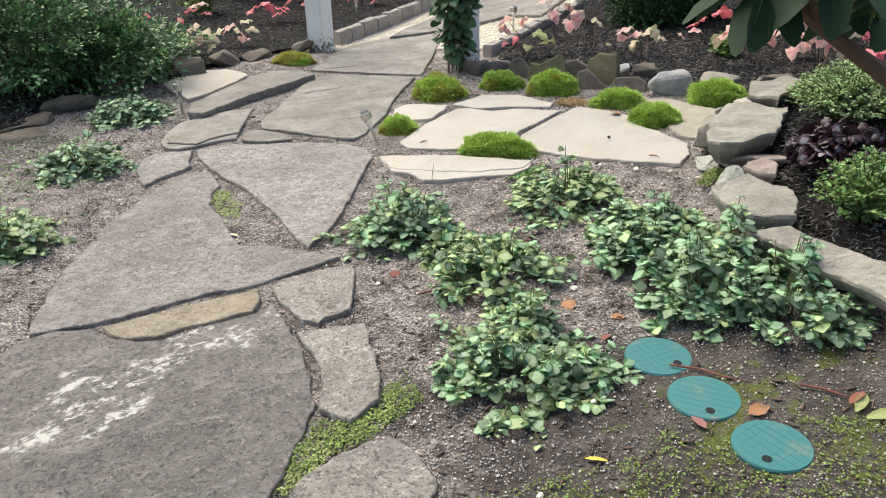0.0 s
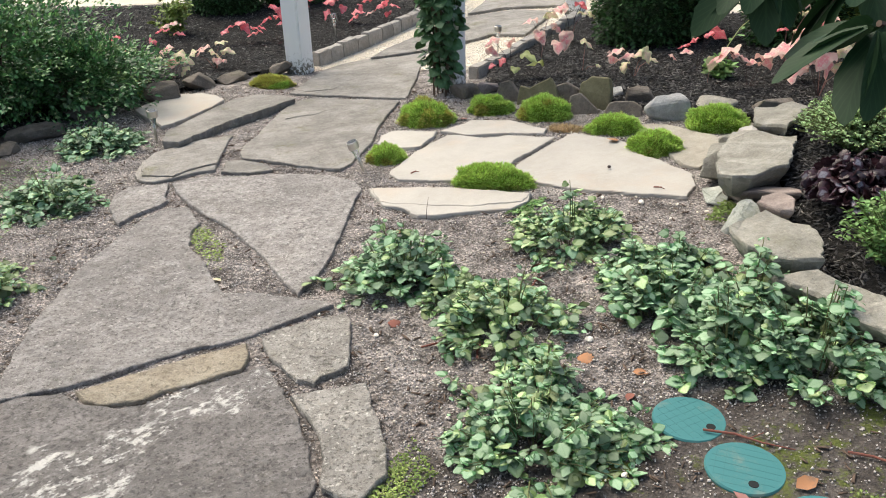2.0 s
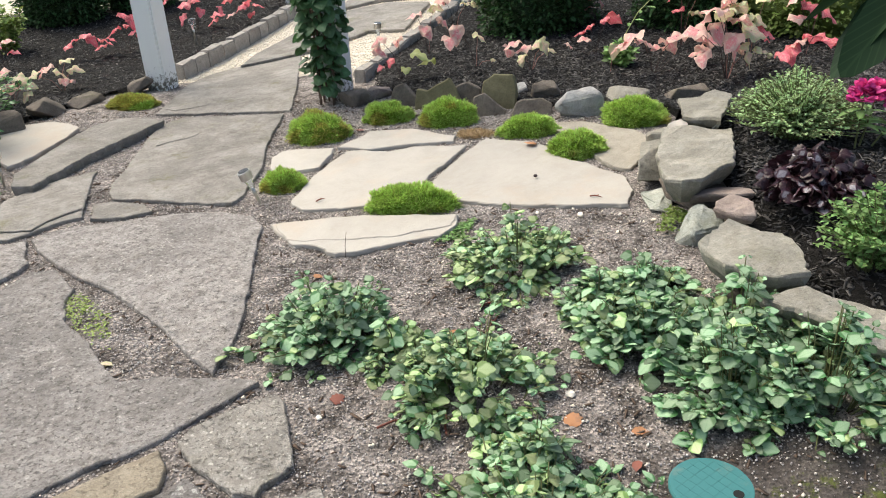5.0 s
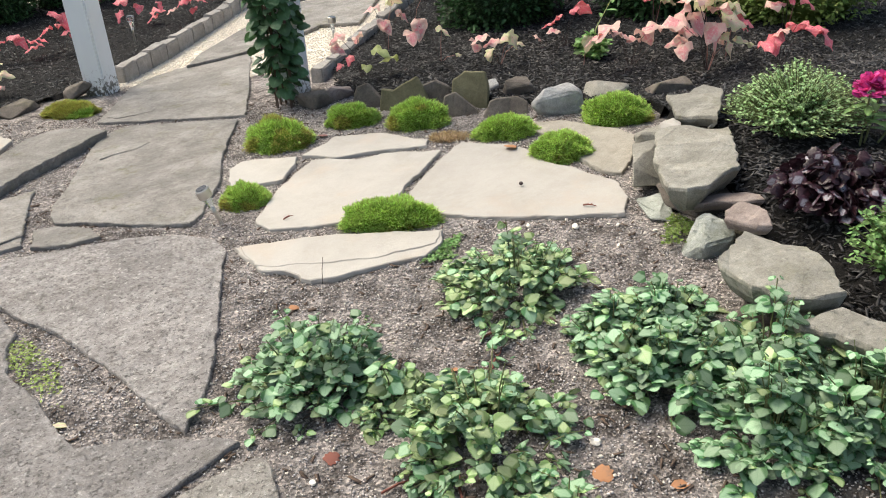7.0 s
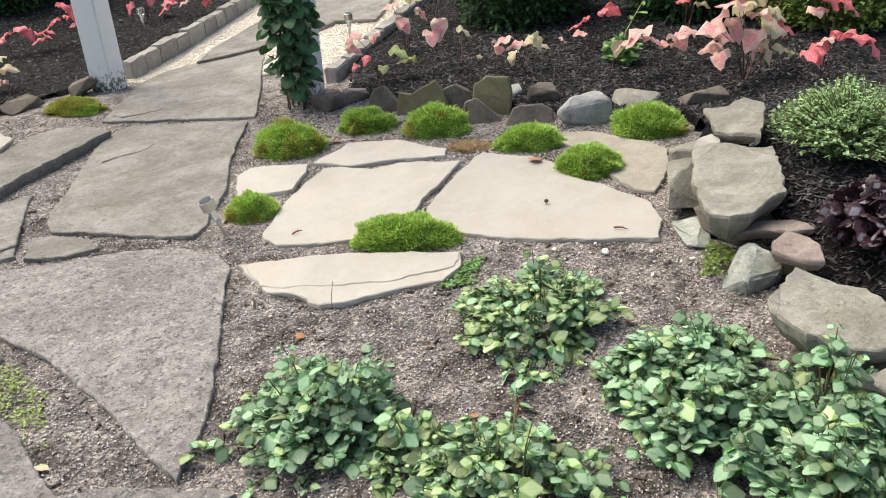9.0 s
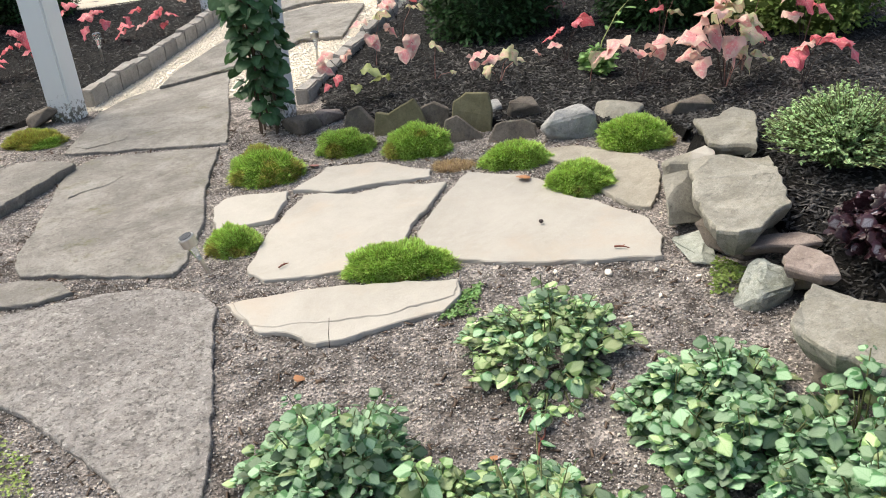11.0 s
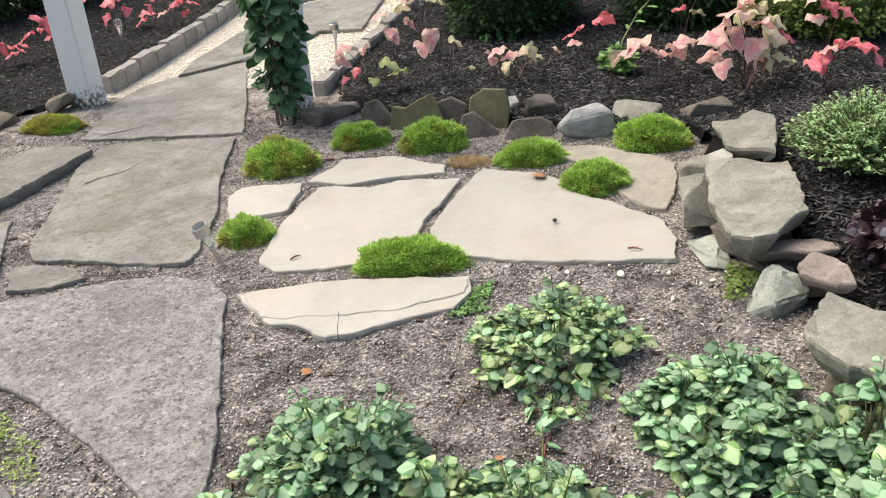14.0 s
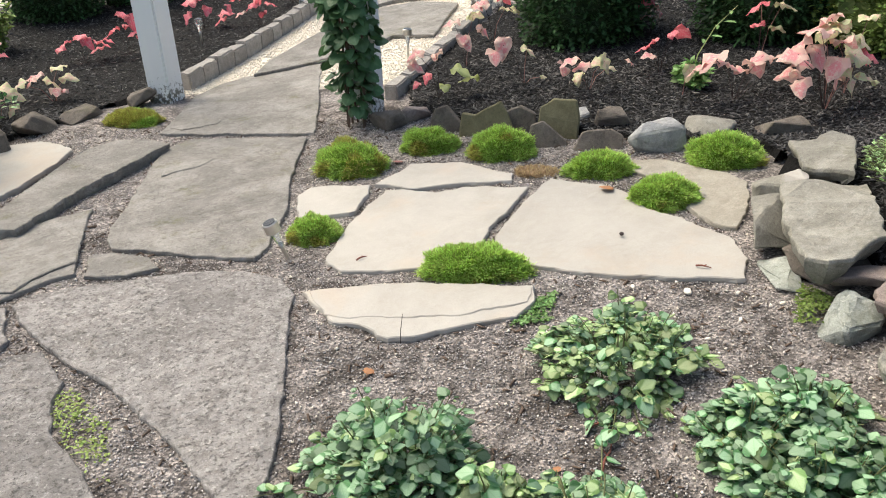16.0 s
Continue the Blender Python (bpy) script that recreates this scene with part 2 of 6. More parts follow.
def chip_material():
    k = Nodes("mulch_chip", 0.75, 0.3)
    c = k.ramp(k.island(), (0.0, (0.008, 0.007, 0.007)), (0.5, (0.034, 0.032, 0.033)), (0.88, (0.095, 0.09, 0.09)), (1.0, (0.17, 0.16, 0.15)))
    k.bump(k.noise(120, 4, at=k.stretch(k.pos, 1, 3, 1)), 0.6, 0.004)
    return k.done(c)


CHIP = chip_material()
PEBBLE = plain("soil_pebble", (0.43, 0.39, 0.37), 0.85, dirt=0.5, scale=40, spread=0.6)
WHITE_PEBBLE = plain("white_pebble", (0.74, 0.67, 0.57), 0.8, dirt=0.15, scale=40, spread=0.2)
BARK = plain("bark", (0.11, 0.075, 0.055), 0.9, dirt=0.6, dirt_colour=(0.04, 0.03, 0.025), scale=30)
STEM = plain("green_stem", (0.12, 0.13, 0.05), 0.6, scale=30)
PINK_STEM = plain("pink_stem", (0.3, 0.14, 0.12), 0.6, scale=30)
DARK_STEM = plain("dark_stem", (0.045, 0.028, 0.026), 0.6, scale=30)
POST = post_material()
TEAL = plain("teal_plastic", (0.034, 0.155, 0.16), 0.65, dirt=0.75, dirt_colour=(0.15, 0.19, 0.16), scale=13)
TEAL_DARK = plain("teal_groove", (0.024, 0.125, 0.13), 0.7, scale=9)
HOLE_SHADE = plain("hole_shade", (0.008, 0.01, 0.01), 0.9, dirt=0)
STEEL = plain("brushed_steel", (0.55, 0.53, 0.5), 0.32, 1.0, dirt=0.3, scale=40)
BLACK_PLASTIC = plain("solar_cell", (0.015, 0.016, 0.022), 0.25, dirt=0.2, scale=40)
CLEAR = plain("clear_plastic", (0.85, 0.88, 0.88), 0.08, dirt=0.05, scale=40, spec=0.6)
CLEAR.node_tree.nodes["Principled BSDF"].inputs["Transmission Weight"].default_value = 0.9
LAMIUM = leaf_material("silver_leaf", (0.06, 0.15, 0.052), (0.25, 0.365, 0.225), 0.34, 0.5, 0.55, 0.3, (0.13, 0.27, 0.12), hue=0.012, through_light=0.12)
LAMIUM_YELLOW = leaf_material("yellowed_silver_leaf", (0.14, 0.23, 0.07), (0.36, 0.45, 0.23), 0.32, 0.45, 0.6, 0.3, (0.24, 0.33, 0.12), through_light=0.12)
BOXWOOD = leaf_material("boxwood_leaf", (0.05, 0.125, 0.045), (0.085, 0.19, 0.07), 0.3, 0.6, 0.35, hue=0.02)
BOX_PALE = leaf_material("boxwood_pale_leaf", (0.15, 0.27, 0.1), (0.2, 0.34, 0.13), 0.3, 0.4, 0.4, hue=0.02)
ARBORVITAE = leaf_material("arborvitae_spray", (0.036, 0.085, 0.028), (0.06, 0.125, 0.042), 0.3, 0.5, 0.55, hue=0.02)
# greens set near black to stand in for the shade these leaves hang in
RHODO = leaf_material("rhododendron_leaf", (0.012, 0.034, 0.013), (0.018, 0.046, 0.018), 0.05, 0.25, 0.6, 0.35, (0.03, 0.065, 0.025), hue=0.01, through_light=0.12, relief=0.04)
RHODO.node_tree.nodes["Principled BSDF"].inputs["Specular IOR Level"].default_value = 0.2
VINE = leaf_material("vine_leaf", (0.07, 0.145, 0.06), (0.095, 0.19, 0.085), 0.1, 0.3, 0.5, 0.25, (0.14, 0.22, 0.12))
MOSS = leaf_material("moss_needle", (0.31, 0.47, 0.08), (0.46, 0.61, 0.15), 0.3, 0.5, 0.7, hue=0.02)
MOSS_OLD = leaf_material("browned_moss_needle", (0.46, 0.36, 0.1), (0.42, 0.42, 0.1), 0.3, 0.5, 0.7, hue=0.04)
MOSS_CORE = plain("moss_core", (0.17, 0.29, 0.03), 0.95, dirt=0.4, scale=60)
DRY = leaf_material("dry_tuft", (0.4, 0.28, 0.15), (0.47, 0.35, 0.2), 0.3, 0.4, 0.8)
HEUCHERA = leaf_material("purple_leaf", (0.022, 0.007, 0.011), (0.032, 0.014, 0.019), 0.2, 0.5, 0.3, 0.3, (0.1, 0.065, 0.078))
HEUCHERA_SILVER = leaf_material("silvery_purple_leaf", (0.07, 0.03, 0.045), (0.33, 0.31, 0.35), 0.25, 0.3, 0.35, 0.4, (0.06, 0.03, 0.04))
HERB = leaf_material("small_green_leaf", (0.14, 0.26, 0.07), (0.21, 0.34, 0.12), 0.3, 0.4, 0.55)
VARIEGATED = leaf_material("variegated_leaf", (0.42, 0.55, 0.28), (0.2, 0.37, 0.12), 0.24, 0.45, 0.55)
FERN = leaf_material("lime_leaf", (0.13, 0.19, 0.04), (0.2, 0.27, 0.065), 0.3, 0.4, 0.6)
LIME = leaf_material("bright_lime_leaf", (0.24, 0.32, 0.08), (0.33, 0.4, 0.12), 0.3, 0.4, 0.6)
PINK_LEAF = leaf_material("pink_caladium_leaf", (0.66, 0.42, 0.36), (0.7, 0.25, 0.28), 0.26, 0.3, 0.5, 0.5, (0.72, 0.4, 0.36), 0.012, 0.3, (0.72, 0.6, 0.5))
CREAM_LEAF = leaf_material("cream_caladium_leaf", (0.56, 0.56, 0.32), (0.7, 0.56, 0.42), 0.28, 0.2, 0.5, 0.4, (0.4, 0.5, 0.2), 0.015, 0.3, (0.68, 0.34, 0.32))
RED_LEAF = leaf_material("hot_pink_caladium_leaf", (0.6, 0.12, 0.15), (0.78, 0.15, 0.21), 0.3, 0.25, 0.5, 0.4, (0.8, 0.32, 0.34), 0.012, 0.3, (0.75, 0.36, 0.34))
GREEN_LEAF = leaf_material("yellow_green_leaf", (0.36, 0.4, 0.14), (0.42, 0.46, 0.2), 0.3, 0.2, 0.5, 0.4, (0.5, 0.55, 0.25), 0.01, 0.3)
MAGENTA = leaf_material("magenta_petal", (0.55, 0.03, 0.2), (0.68, 0.07, 0.3), 0.3, 0.3, 0.6)
ORANGE_DEAD = plain("dead_leaf", (0.34, 0.16, 0.075), 0.75, dirt=0.6, scale=40)
YELLOW_DEAD = plain("yellow_dead_leaf", (0.5, 0.42, 0.06), 0.6, dirt=0.3, scale=40)
TWIG = plain("reddish_twig", (0.2, 0.07, 0.05), 0.8, dirt=0.4, scale=40)


# ---------------------------------------------------------------- helpers for shapes
def ground_z(x, y):
    """The ground: level along the path, rising towards the stone wall."""
    x, y = max(-4.0, min(2.2, x)), max(2.4, min(6.5, y))
    return 0.0106 * math.log1p(math.exp((x + 0.4) / 0.15)) - 0.0257 * y + 0.0292


def smooth(v, lo, hi):
    v = max(0.0, min(1.0, (v - lo) / (hi - lo)))
    return v * v * (3 - 2 * v)


def part(name, bm, material, parent=None, label="", smooth_shade=False):
    """Links a bmesh as one mesh object."""
    me = bpy.data.meshes.new(name)
    bm.to_mesh(me)
    bm.free()
    me.materials.append(material)
    if smooth_shade:
        me.polygons.foreach_set("use_smooth", [True] * len(me.polygons))
    ob = new(name, me)
    if parent:
        ob.parent = parent
    if label:
        ob["label"] = label
    return ob


def thing(name, x, y, z, label, category, group="", turn=0.0):
    """An empty at the base of a thing with parts."""
    ob = new(name)
    ob.matrix_basis = pose(x, y, z, 0, 0, turn)
    ob.empty_display_size = 0.05
    return tagged(ob, label, category, group)


LEAVES = {}


def leaf_shape(kind):
    """Vertices, faces and uvs of one leaf, 1 long, along +y, facing +z."""
    if kind in LEAVES:
        return LEAVES[kind]
    bulge = None
    if kind == "heart":
        bulge = 0.06
        half = [(0.0, 0.0), (0.25, -0.08), (0.44, 0.0), (0.46, 0.1), (0.54, 0.2), (0.48, 0.31), (0.51, 0.43), (0.4, 0.53), (0.4, 0.65), (0.26, 0.74), (0.2, 0.87), (0.0, 1.0)]
        fold, droop = 0.03, 0.12
    elif kind == "caladium":
        half = [(0.0, 0.1), (0.14, -0.08), (0.28, -0.12), (0.42, 0.0), (0.47, 0.16), (0.45, 0.32), (0.38, 0.5), (0.28, 0.68), (0.15, 0.88), (0.0, 1.05)]
        fold, droop, bulge = -0.04, 0.32, 0.07
    elif kind == "long":
        half = [(0.0, 0.0), (0.05, 0.04), (0.13, 0.25), (0.17, 0.5), (0.14, 0.78), (0.06, 0.95), (0.0, 1.0)]
        fold, droop = 0.06, 0.16
    elif kind == "lobed":
        half = [(0.0, 0.05), (0.2, -0.1), (0.42, -0.03), (0.4, 0.14), (0.54, 0.27), (0.43, 0.44), (0.49, 0.63), (0.29, 0.7), (0.21, 0.9), (0.0, 0.95)]
        fold, droop, bulge = -0.04, 0.15, 0.08
    elif kind == "oval":
        half = [(0.0, 0.0), (0.26, 0.25), (0.28, 0.6), (0.0, 1.0)]
        fold, droop = 0.1, 0.1
    else:
        half = [(0.0, 0.0), (0.09, 0.35), (0.0, 1.0)]
        fold, droop = 0.0, 0.12
    top = max(abs(a) for a, b in half)
    mid = [(0.0, b, -droop * b * b) for a, b in half]
    rows = [(0.55, bulge), (1.0, fold)] if bulge is not None else [(1.0, fold)]
    v = list(mid)
    f = []
    n, r = len(mid), len(half) - 2
    for sign in (1, -1):
        inner = list(range(n))
        for share, lift in rows:
            start = len(v)
            for a, b in half[1:-1]:
                base_b = b if share == 1.0 else 0.8 * b + 0.2 * min(max(b, 0.1), 0.9)
                v.append((sign * a * share, base_b, lift * a / top - droop * b * b * (1 + 0.15 * share)))
            ring = [inner[0]] + list(range(start, start + r)) + [inner[-1]]
            for k in range(n - 1):
                q = [inner[k], ring[k], ring[k + 1], inner[k + 1]]
                q = [w for c, w in enumerate(q) if w not in q[:c]]
                if len(q) > 2:
                    f.append(tuple(q if sign > 0 else q[::-1]))
            inner = ring
    uv = [(0.5 + 0.5 * a / top, b) for a, b, c in v]
    LEAVES[kind] = (np.array(v, float), f, np.array(uv, float))
    return LEAVES[kind]


def gather(name, shape, mats, material, parent=None, label=""):
    """Many copies of one small shape, joined in one mesh."""
    v, f, uv = shape
    m = np.array([[list(r) for r in a] for a in mats])
    n, k = len(m), len(v)
    p = np.einsum('nij,kj->nki', m[:, :3, :3], v) + m[:, None, :3, 3]
    sizes = np.array([len(q) for q in f])
    flat = np.array([i for q in f for i in q])
    loops = (flat[None, :] + (np.arange(n) * k)[:, None]).ravel()
    me = bpy.data.meshes.new(name)
    me.vertices.add(n * k)
    me.vertices.foreach_set("co", p.ravel())
    me.loops.add(len(loops))
    me.loops.foreach_set("vertex_index", loops)
    me.polygons.add(n * len(f))
    starts = (np.concatenate([[0], np.cumsum(sizes)[:-1]])[None, :] + (np.arange(n) * len(flat))[:, None]).ravel()
    me.polygons.foreach_set("loop_start", starts)
    me.update(calc_edges=True)
    if uv is not None:
        layer = me.uv_layers.new(name="UVMap")
        layer.data.foreach_set("uv", np.tile(uv[flat], (n, 1)).ravel())
    me.validate()
    me.materials.append(material)
    ob = new(name, me)
    if parent:
        ob.parent = parent
        if n > 20:
            ob["kind"] = "stuff"
    if label:
        ob["label"] = label
    return ob


def soften(ob):
    ob.data.polygons.foreach_set("use_smooth", [True] * len(ob.data.polygons))
    return ob


def aim(place, way, size, spin=0.0, wide=1.0):
    """A matrix that lays a leaf with its length along way and its face up as far as it can."""
    y = Vector(way).normalized()
    x = y.cross(Vector((0, 0, 1)))
    if x.length < 0.05:
        x = Vector((math.cos(spin * 7), math.sin(spin * 7), 0))
        x = (x - y * x.dot(y))
    x.normalize()
    z = x.cross(y)
    r = Matrix((x, y, z)).transposed() @ Matrix.Rotation(spin, 3, 'Y')
    m = r.to_4x4() @ Matrix.Diagonal((size * wide, size, size, 1))
    m.translation = place
    return m


def tube(bm, points, radii, sides=6):
    """A tapered tube along points."""
    rings = []
    for i, (p, r) in enumerate(zip(points, radii)):
        a = Vector(points[max(0, i - 1)])
        b = Vector(points[min(len(points) - 1, i + 1)])
        d = (b - a).normalized()
        q = d.to_track_quat('Z', 'Y')
        rings.append([bm.verts.new(Vector(p) + q @ Vector((r * math.cos(2 * math.pi * j / sides), r * math.sin(2 * math.pi * j / sides), 0))) for j in range(sides)])
    for a, b in zip(rings, rings[1:]):
        for j in range(sides):
            bm.faces.new((a[j], a[(j + 1) % sides], b[(j + 1) % sides], b[j]))
    bm.faces.new(rings[0][::-1])
    bm.faces.new(rings[-1])


def lathe(bm, profile, sides=28):
    """A turned shape from (radius, height) pairs, closed at both ends."""
    rings = [[bm.verts.new((r * math.cos(2 * math.pi * j / sides), r * math.sin(2 * math.pi * j / sides), z)) for j in range(sides)] for r, z in profile]
    for a, b in zip(rings, rings[1:]):
        for j in range(sides):
            bm.faces.new((a[j], a[(j + 1) % sides], b[(j + 1) % sides], b[j]))
    bm.faces.new(rings[0][::-1])
    bm.faces.new(rings[-1])


def ragged(outline, rnd, stepping=0.022, jag=0.006):
    """The outline of a split stone: corners with small breaks between them."""
    out = []
    n = len(outline)
    for i in range(n):
        a, b = Vector(outline[i]), Vector(outline[(i + 1) % n])
        d = b - a
        k = max(1, int(d.length / stepping))
        side = Vector((-d.y, d.x)).normalized()
        for j in range(k):
            p = a + d * (j / k)
            off = 0 if j == 0 else rnd.uniform(-jag, jag) * 0.6 + 1.6 * jag * noise.noise((p.x * 13, p.y * 13, 3.3))
            out.append(p + side * off)
    return out


def inset(pts, amount):
    n = len(pts)
    out = []
    area = sum(pts[i].x * pts[(i + 1) % n].y - pts[(i + 1) % n].x * pts[i].y for i in range(n))
    s = 1 if area > 0 else -1
    for i in range(n):
        d = (pts[(i + 1) % n] - pts[i - 1])
        if d.length < 1e-6:
            out.append(pts[i].copy())
            continue
        d.normalize()
        out.append(pts[i] + Vector((-d.y, d.x)) * amount * s)
    return out


def slab(name, outline, height, thick, material, label, category="flagstone", group="", tilt=(0.0, 0.0), seed=1, jag=0.0055, taper=0.012, base=None, relief=0.003):
    """A split stone slab: flat cleft top, chipped arris, rough sides. height: of its top above the ground."""
    rnd = random.Random(seed)
    pts = ragged([Vector(p) for p in outline], rnd, jag=jag)
    cx = sum(p.x for p in pts) / len(pts)
    cy = sum(p.y for p in pts) / len(pts)

    def top(p):
        z = (ground_z(p.x, p.y) if base is None else base) + height
        return z + tilt[0] * (p.x - cx) + tilt[1] * (p.y - cy) + relief * noise.noise((p.x * 7, p.y * 7, seed))
    rings = []
    bm = bmesh.new()
    for amount, drop, rough in ((taper * 1.5, thick, 0.003), (taper * 0.4, thick * 0.5, 0.003), (0.0, min(0.012, thick * 0.25), 0.002), (0.001, 0.003, 0.001), (0.004, 0.0, 0.0)):
        ring = []
        for p in inset(pts, amount):
            q = Vector((p.x + rnd.uniform(-rough, rough), p.y + rnd.uniform(-rough, rough)))
            ring.append(bm.verts.new((q.x - cx, q.y - cy, top(q) - drop)))
        rings.append(ring)
    n = len(pts)
    for a, b in zip(rings, rings[1:]):
        for j in range(n):
            bm.faces.new((a[j], a[(j + 1) % n], b[(j + 1) % n], b[j]))
    bm.faces.new(rings[-1])
    bm.faces.new(rings[0][::-1])
    bmesh.ops.recalc_face_normals(bm, faces=bm.faces)
    bmesh.ops.triangulate(bm, faces=[f for f in bm.faces if len(f.verts) > 4])
    ob = part(name, bm, material)
    ob.location = (cx, cy, 0)
    return tagged(ob, label, category, group)


def rock(name, x, y, z, size, turn, material, label, seed, lean=(0, 0), corners=16, group="border rocks", peak=0.0, rough=0.05):
    """A broken field stone: the hull of a few corners, its edges knocked off."""
    rnd = random.Random(seed)
    bm = bmesh.new()
    for i in range(corners):
        v = Vector((rnd.gauss(0, 1), rnd.gauss(0, 1), rnd.gauss(0, 1))).normalized()
        v = Vector([math.copysign(abs(c) ** 0.6, c) for c in v]) * rnd.uniform(0.8, 1.0)
        if peak and v.z > 0:
            v.x, v.y = v.x * (1 - peak * v.z), v.y * (1 - peak * v.z * 0.5)
        bm.verts.new((v.x * size[0] / 2, v.y * size[1] / 2, v.z * size[2] / 2))
    h = bmesh.ops.convex_hull(bm, input=bm.verts)
    bmesh.ops.delete(bm, geom=[g for g in h["geom_interior"] if isinstance(g, bmesh.types.BMVert)], context='VERTS')
    bmesh.ops.dissolve_limit(bm, angle_limit=0.2, verts=bm.verts, edges=bm.edges)
    s = min(size)
    bmesh.ops.bevel(bm, geom=list(bm.edges), offset=s * 0.05, segments=1, affect='EDGES', clamp_overlap=True)
    bmesh.ops.triangulate(bm, faces=bm.faces)
    bmesh.ops.subdivide_edges(bm, edges=bm.edges, cuts=2, use_grid_fill=True)
    for v in bm.verts:
        p = v.co / s * 2.2
        v.co += v.co.normalized() * s * rough * (noise.fractal((p.x + seed, p.y, p.z), 1.0, 2.0, 3))
    low = min(v.co.z for v in bm.verts)
    bmesh.ops.recalc_face_normals(bm, faces=bm.faces)
    ob = part(name, bm, material)
    ob.matrix_basis = pose(x, y, z + size[2] / 2, lean[0], lean[1], turn)
    return tagged(ob, label, "rock", group)


# ---------------------------------------------------------------- ground and beds
RIGHT_BED = [(0.302, 5.032), (0.536, 4.737), (0.787, 4.515), (1.03, 4.243), (1.28, 4.085), (1.456, 3.872), (1.375, 3.492), (1.255, 3.077), (1.15, 2.771), (1.074, 2.466),
             (1.118, 2.068), (1.213, 1.753), (1.536, 1.302), (2.168, 1.232), (3.126, 2.56), (3.941, 6.25), (2.767, 6.363), (1.861, 6.611), (1.356, 7.016), (0.404, 5.614)]
LEFT_BED = [(-1.01, 5.904), (-1.198, 5.788), (-1.678, 5.321), (-2.016, 5.033), (-2.333, 4.516), (-2.219, 4.137), (-2.582, 3.873), (-4.024, 3.831), (-4.288, 8.579), (0.52, 8.953), (-0.04, 7.634), (-0.907, 6.19)]
GRAVEL_BED = [(-0.871, 5.924), (-0.306, 5.841), (0.18, 5.547), (0.308, 5.555), (1.46, 7.273), (2.022, 8.099), (0.574, 8.942), (0.026, 7.681)]


def inside(x, y, poly):
    hit = False
    for (ax, ay), (bx, by) in zip(poly, poly[1:] + poly[:1]):
        if (ay > y) != (by > y) and x < (bx - ax) * (y - ay) / (by - ay) + ax:
            hit = not hit
    return hit


def edge_distance(x, y, poly):
    best = 9.0
    p = Vector((x, y))
    for a, b in zip(poly, poly[1:] + poly[:1]):
        a, b = Vector(a), Vector(b)
        d = b - a
        s = max(0.0, min(1.0, (p - a).dot(d) / d.length_squared))
        best = min(best, (a + d * s - p).length)
    return best


def bed_z(x, y):
    """The top of the mulch, which is banked up behind the stone wall."""
    rise = 0.045 + 0.085 * smooth(x, 1.1, 1.3) * (1 - smooth(y, 3.4, 4.1))
    return ground_z(x, y) + rise + 0.012 * noise.noise((x * 5, y * 5, 2.0))


def make_ground():
    xs = [-400, -120, -40, -15, -8, -5] + [-4 + 0.05 * i for i in range(181)] + [6, 9, 16, 40, 120, 400]
    ys = [-400, -120, -40, -15, -6, -3] + [-1.5 + 0.05 * i for i in range(221)] + [11, 15, 40, 120, 400]
    verts = [(x, y, ground_z(x, y) + 0.016 + (0.008 * noise.noise((x * 2.2, y * 2.2, 0)) + 0.005 * noise.noise((x * 11, y * 11, 5)) if -4 < x < 5 and -1.5 < y < 9.5 else 0)) for y in ys for x in xs]
    w = len(xs)
    faces = [(j * w + i, j * w + i + 1, (j + 1) * w + i + 1, (j + 1) * w + i) for j in range(len(ys) - 1) for i in range(w - 1)]
    me = bpy.data.meshes.new("ground")
    me.from_pydata(verts, [], faces)
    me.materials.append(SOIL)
    me.polygons.foreach_set("use_smooth", [True] * len(faces))
    return tagged(new("ground", me), "sandy grey-brown garden soil with fine gravel and moss", "ground", kind="structure")


def bed_sheet(name, poly, material, z_of, label, lift=0.0):
    x0, x1 = min(p[0] for p in poly), max(p[0] for p in poly)
    y0, y1 = min(p[1] for p in poly), max(p[1] for p in poly)
    bm = bmesh.new()
    grid = {}
    s = 0.06

    def vert(i, j):
        if (i, j) not in grid:
            x, y = x0 + i * s, y0 + j * s
            z = z_of(x, y) + lift
            if not inside(x, y, poly):
                z = ground_z(x, y) - 0.03
            grid[i, j] = bm.verts.new((x, y, z))
        return grid[i, j]
    for i in range(int((x1 - x0) / s) + 1):
        for j in range(int((y1 - y0) / s) + 1):
            if inside(x0 + (i + 0.5) * s, y0 + (j + 0.5) * s, poly):
                bm.faces.new((vert(i, j), vert(i + 1, j), vert(i + 1, j + 1), vert(i, j + 1)))
    ob = part(name, bm, material, smooth_shade=True)
    return tagged(ob, label, "garden bed", kind="structure")


PEBBLE_SHAPE = (np.array([(0.5, 0, 0), (-0.5, 0.05, 0), (0, 0.45, 0.02), (0.05, -0.42, 0), (0.02, 0, 0.36), (0, 0, -0.3)]),
                [(0, 2, 4), (2, 1, 4), (1, 3, 4), (3, 0, 4), (2, 0, 5), (1, 2, 5), (3, 1, 5), (0, 3, 5)], None)
CHIP_SHAPE = (np.array([(-0.5, -0.15, 0), (0.42, -0.13, 0.02), (0.5, 0.12, 0), (-0.4, 0.17, -0.02), (-0.36, -0.06, 0.1), (0.38, 0.03, 0.11)]),
              [(0, 1, 5, 4), (1, 2, 5), (2, 3, 4, 5), (3, 0, 4), (3, 2, 1, 0)], None)


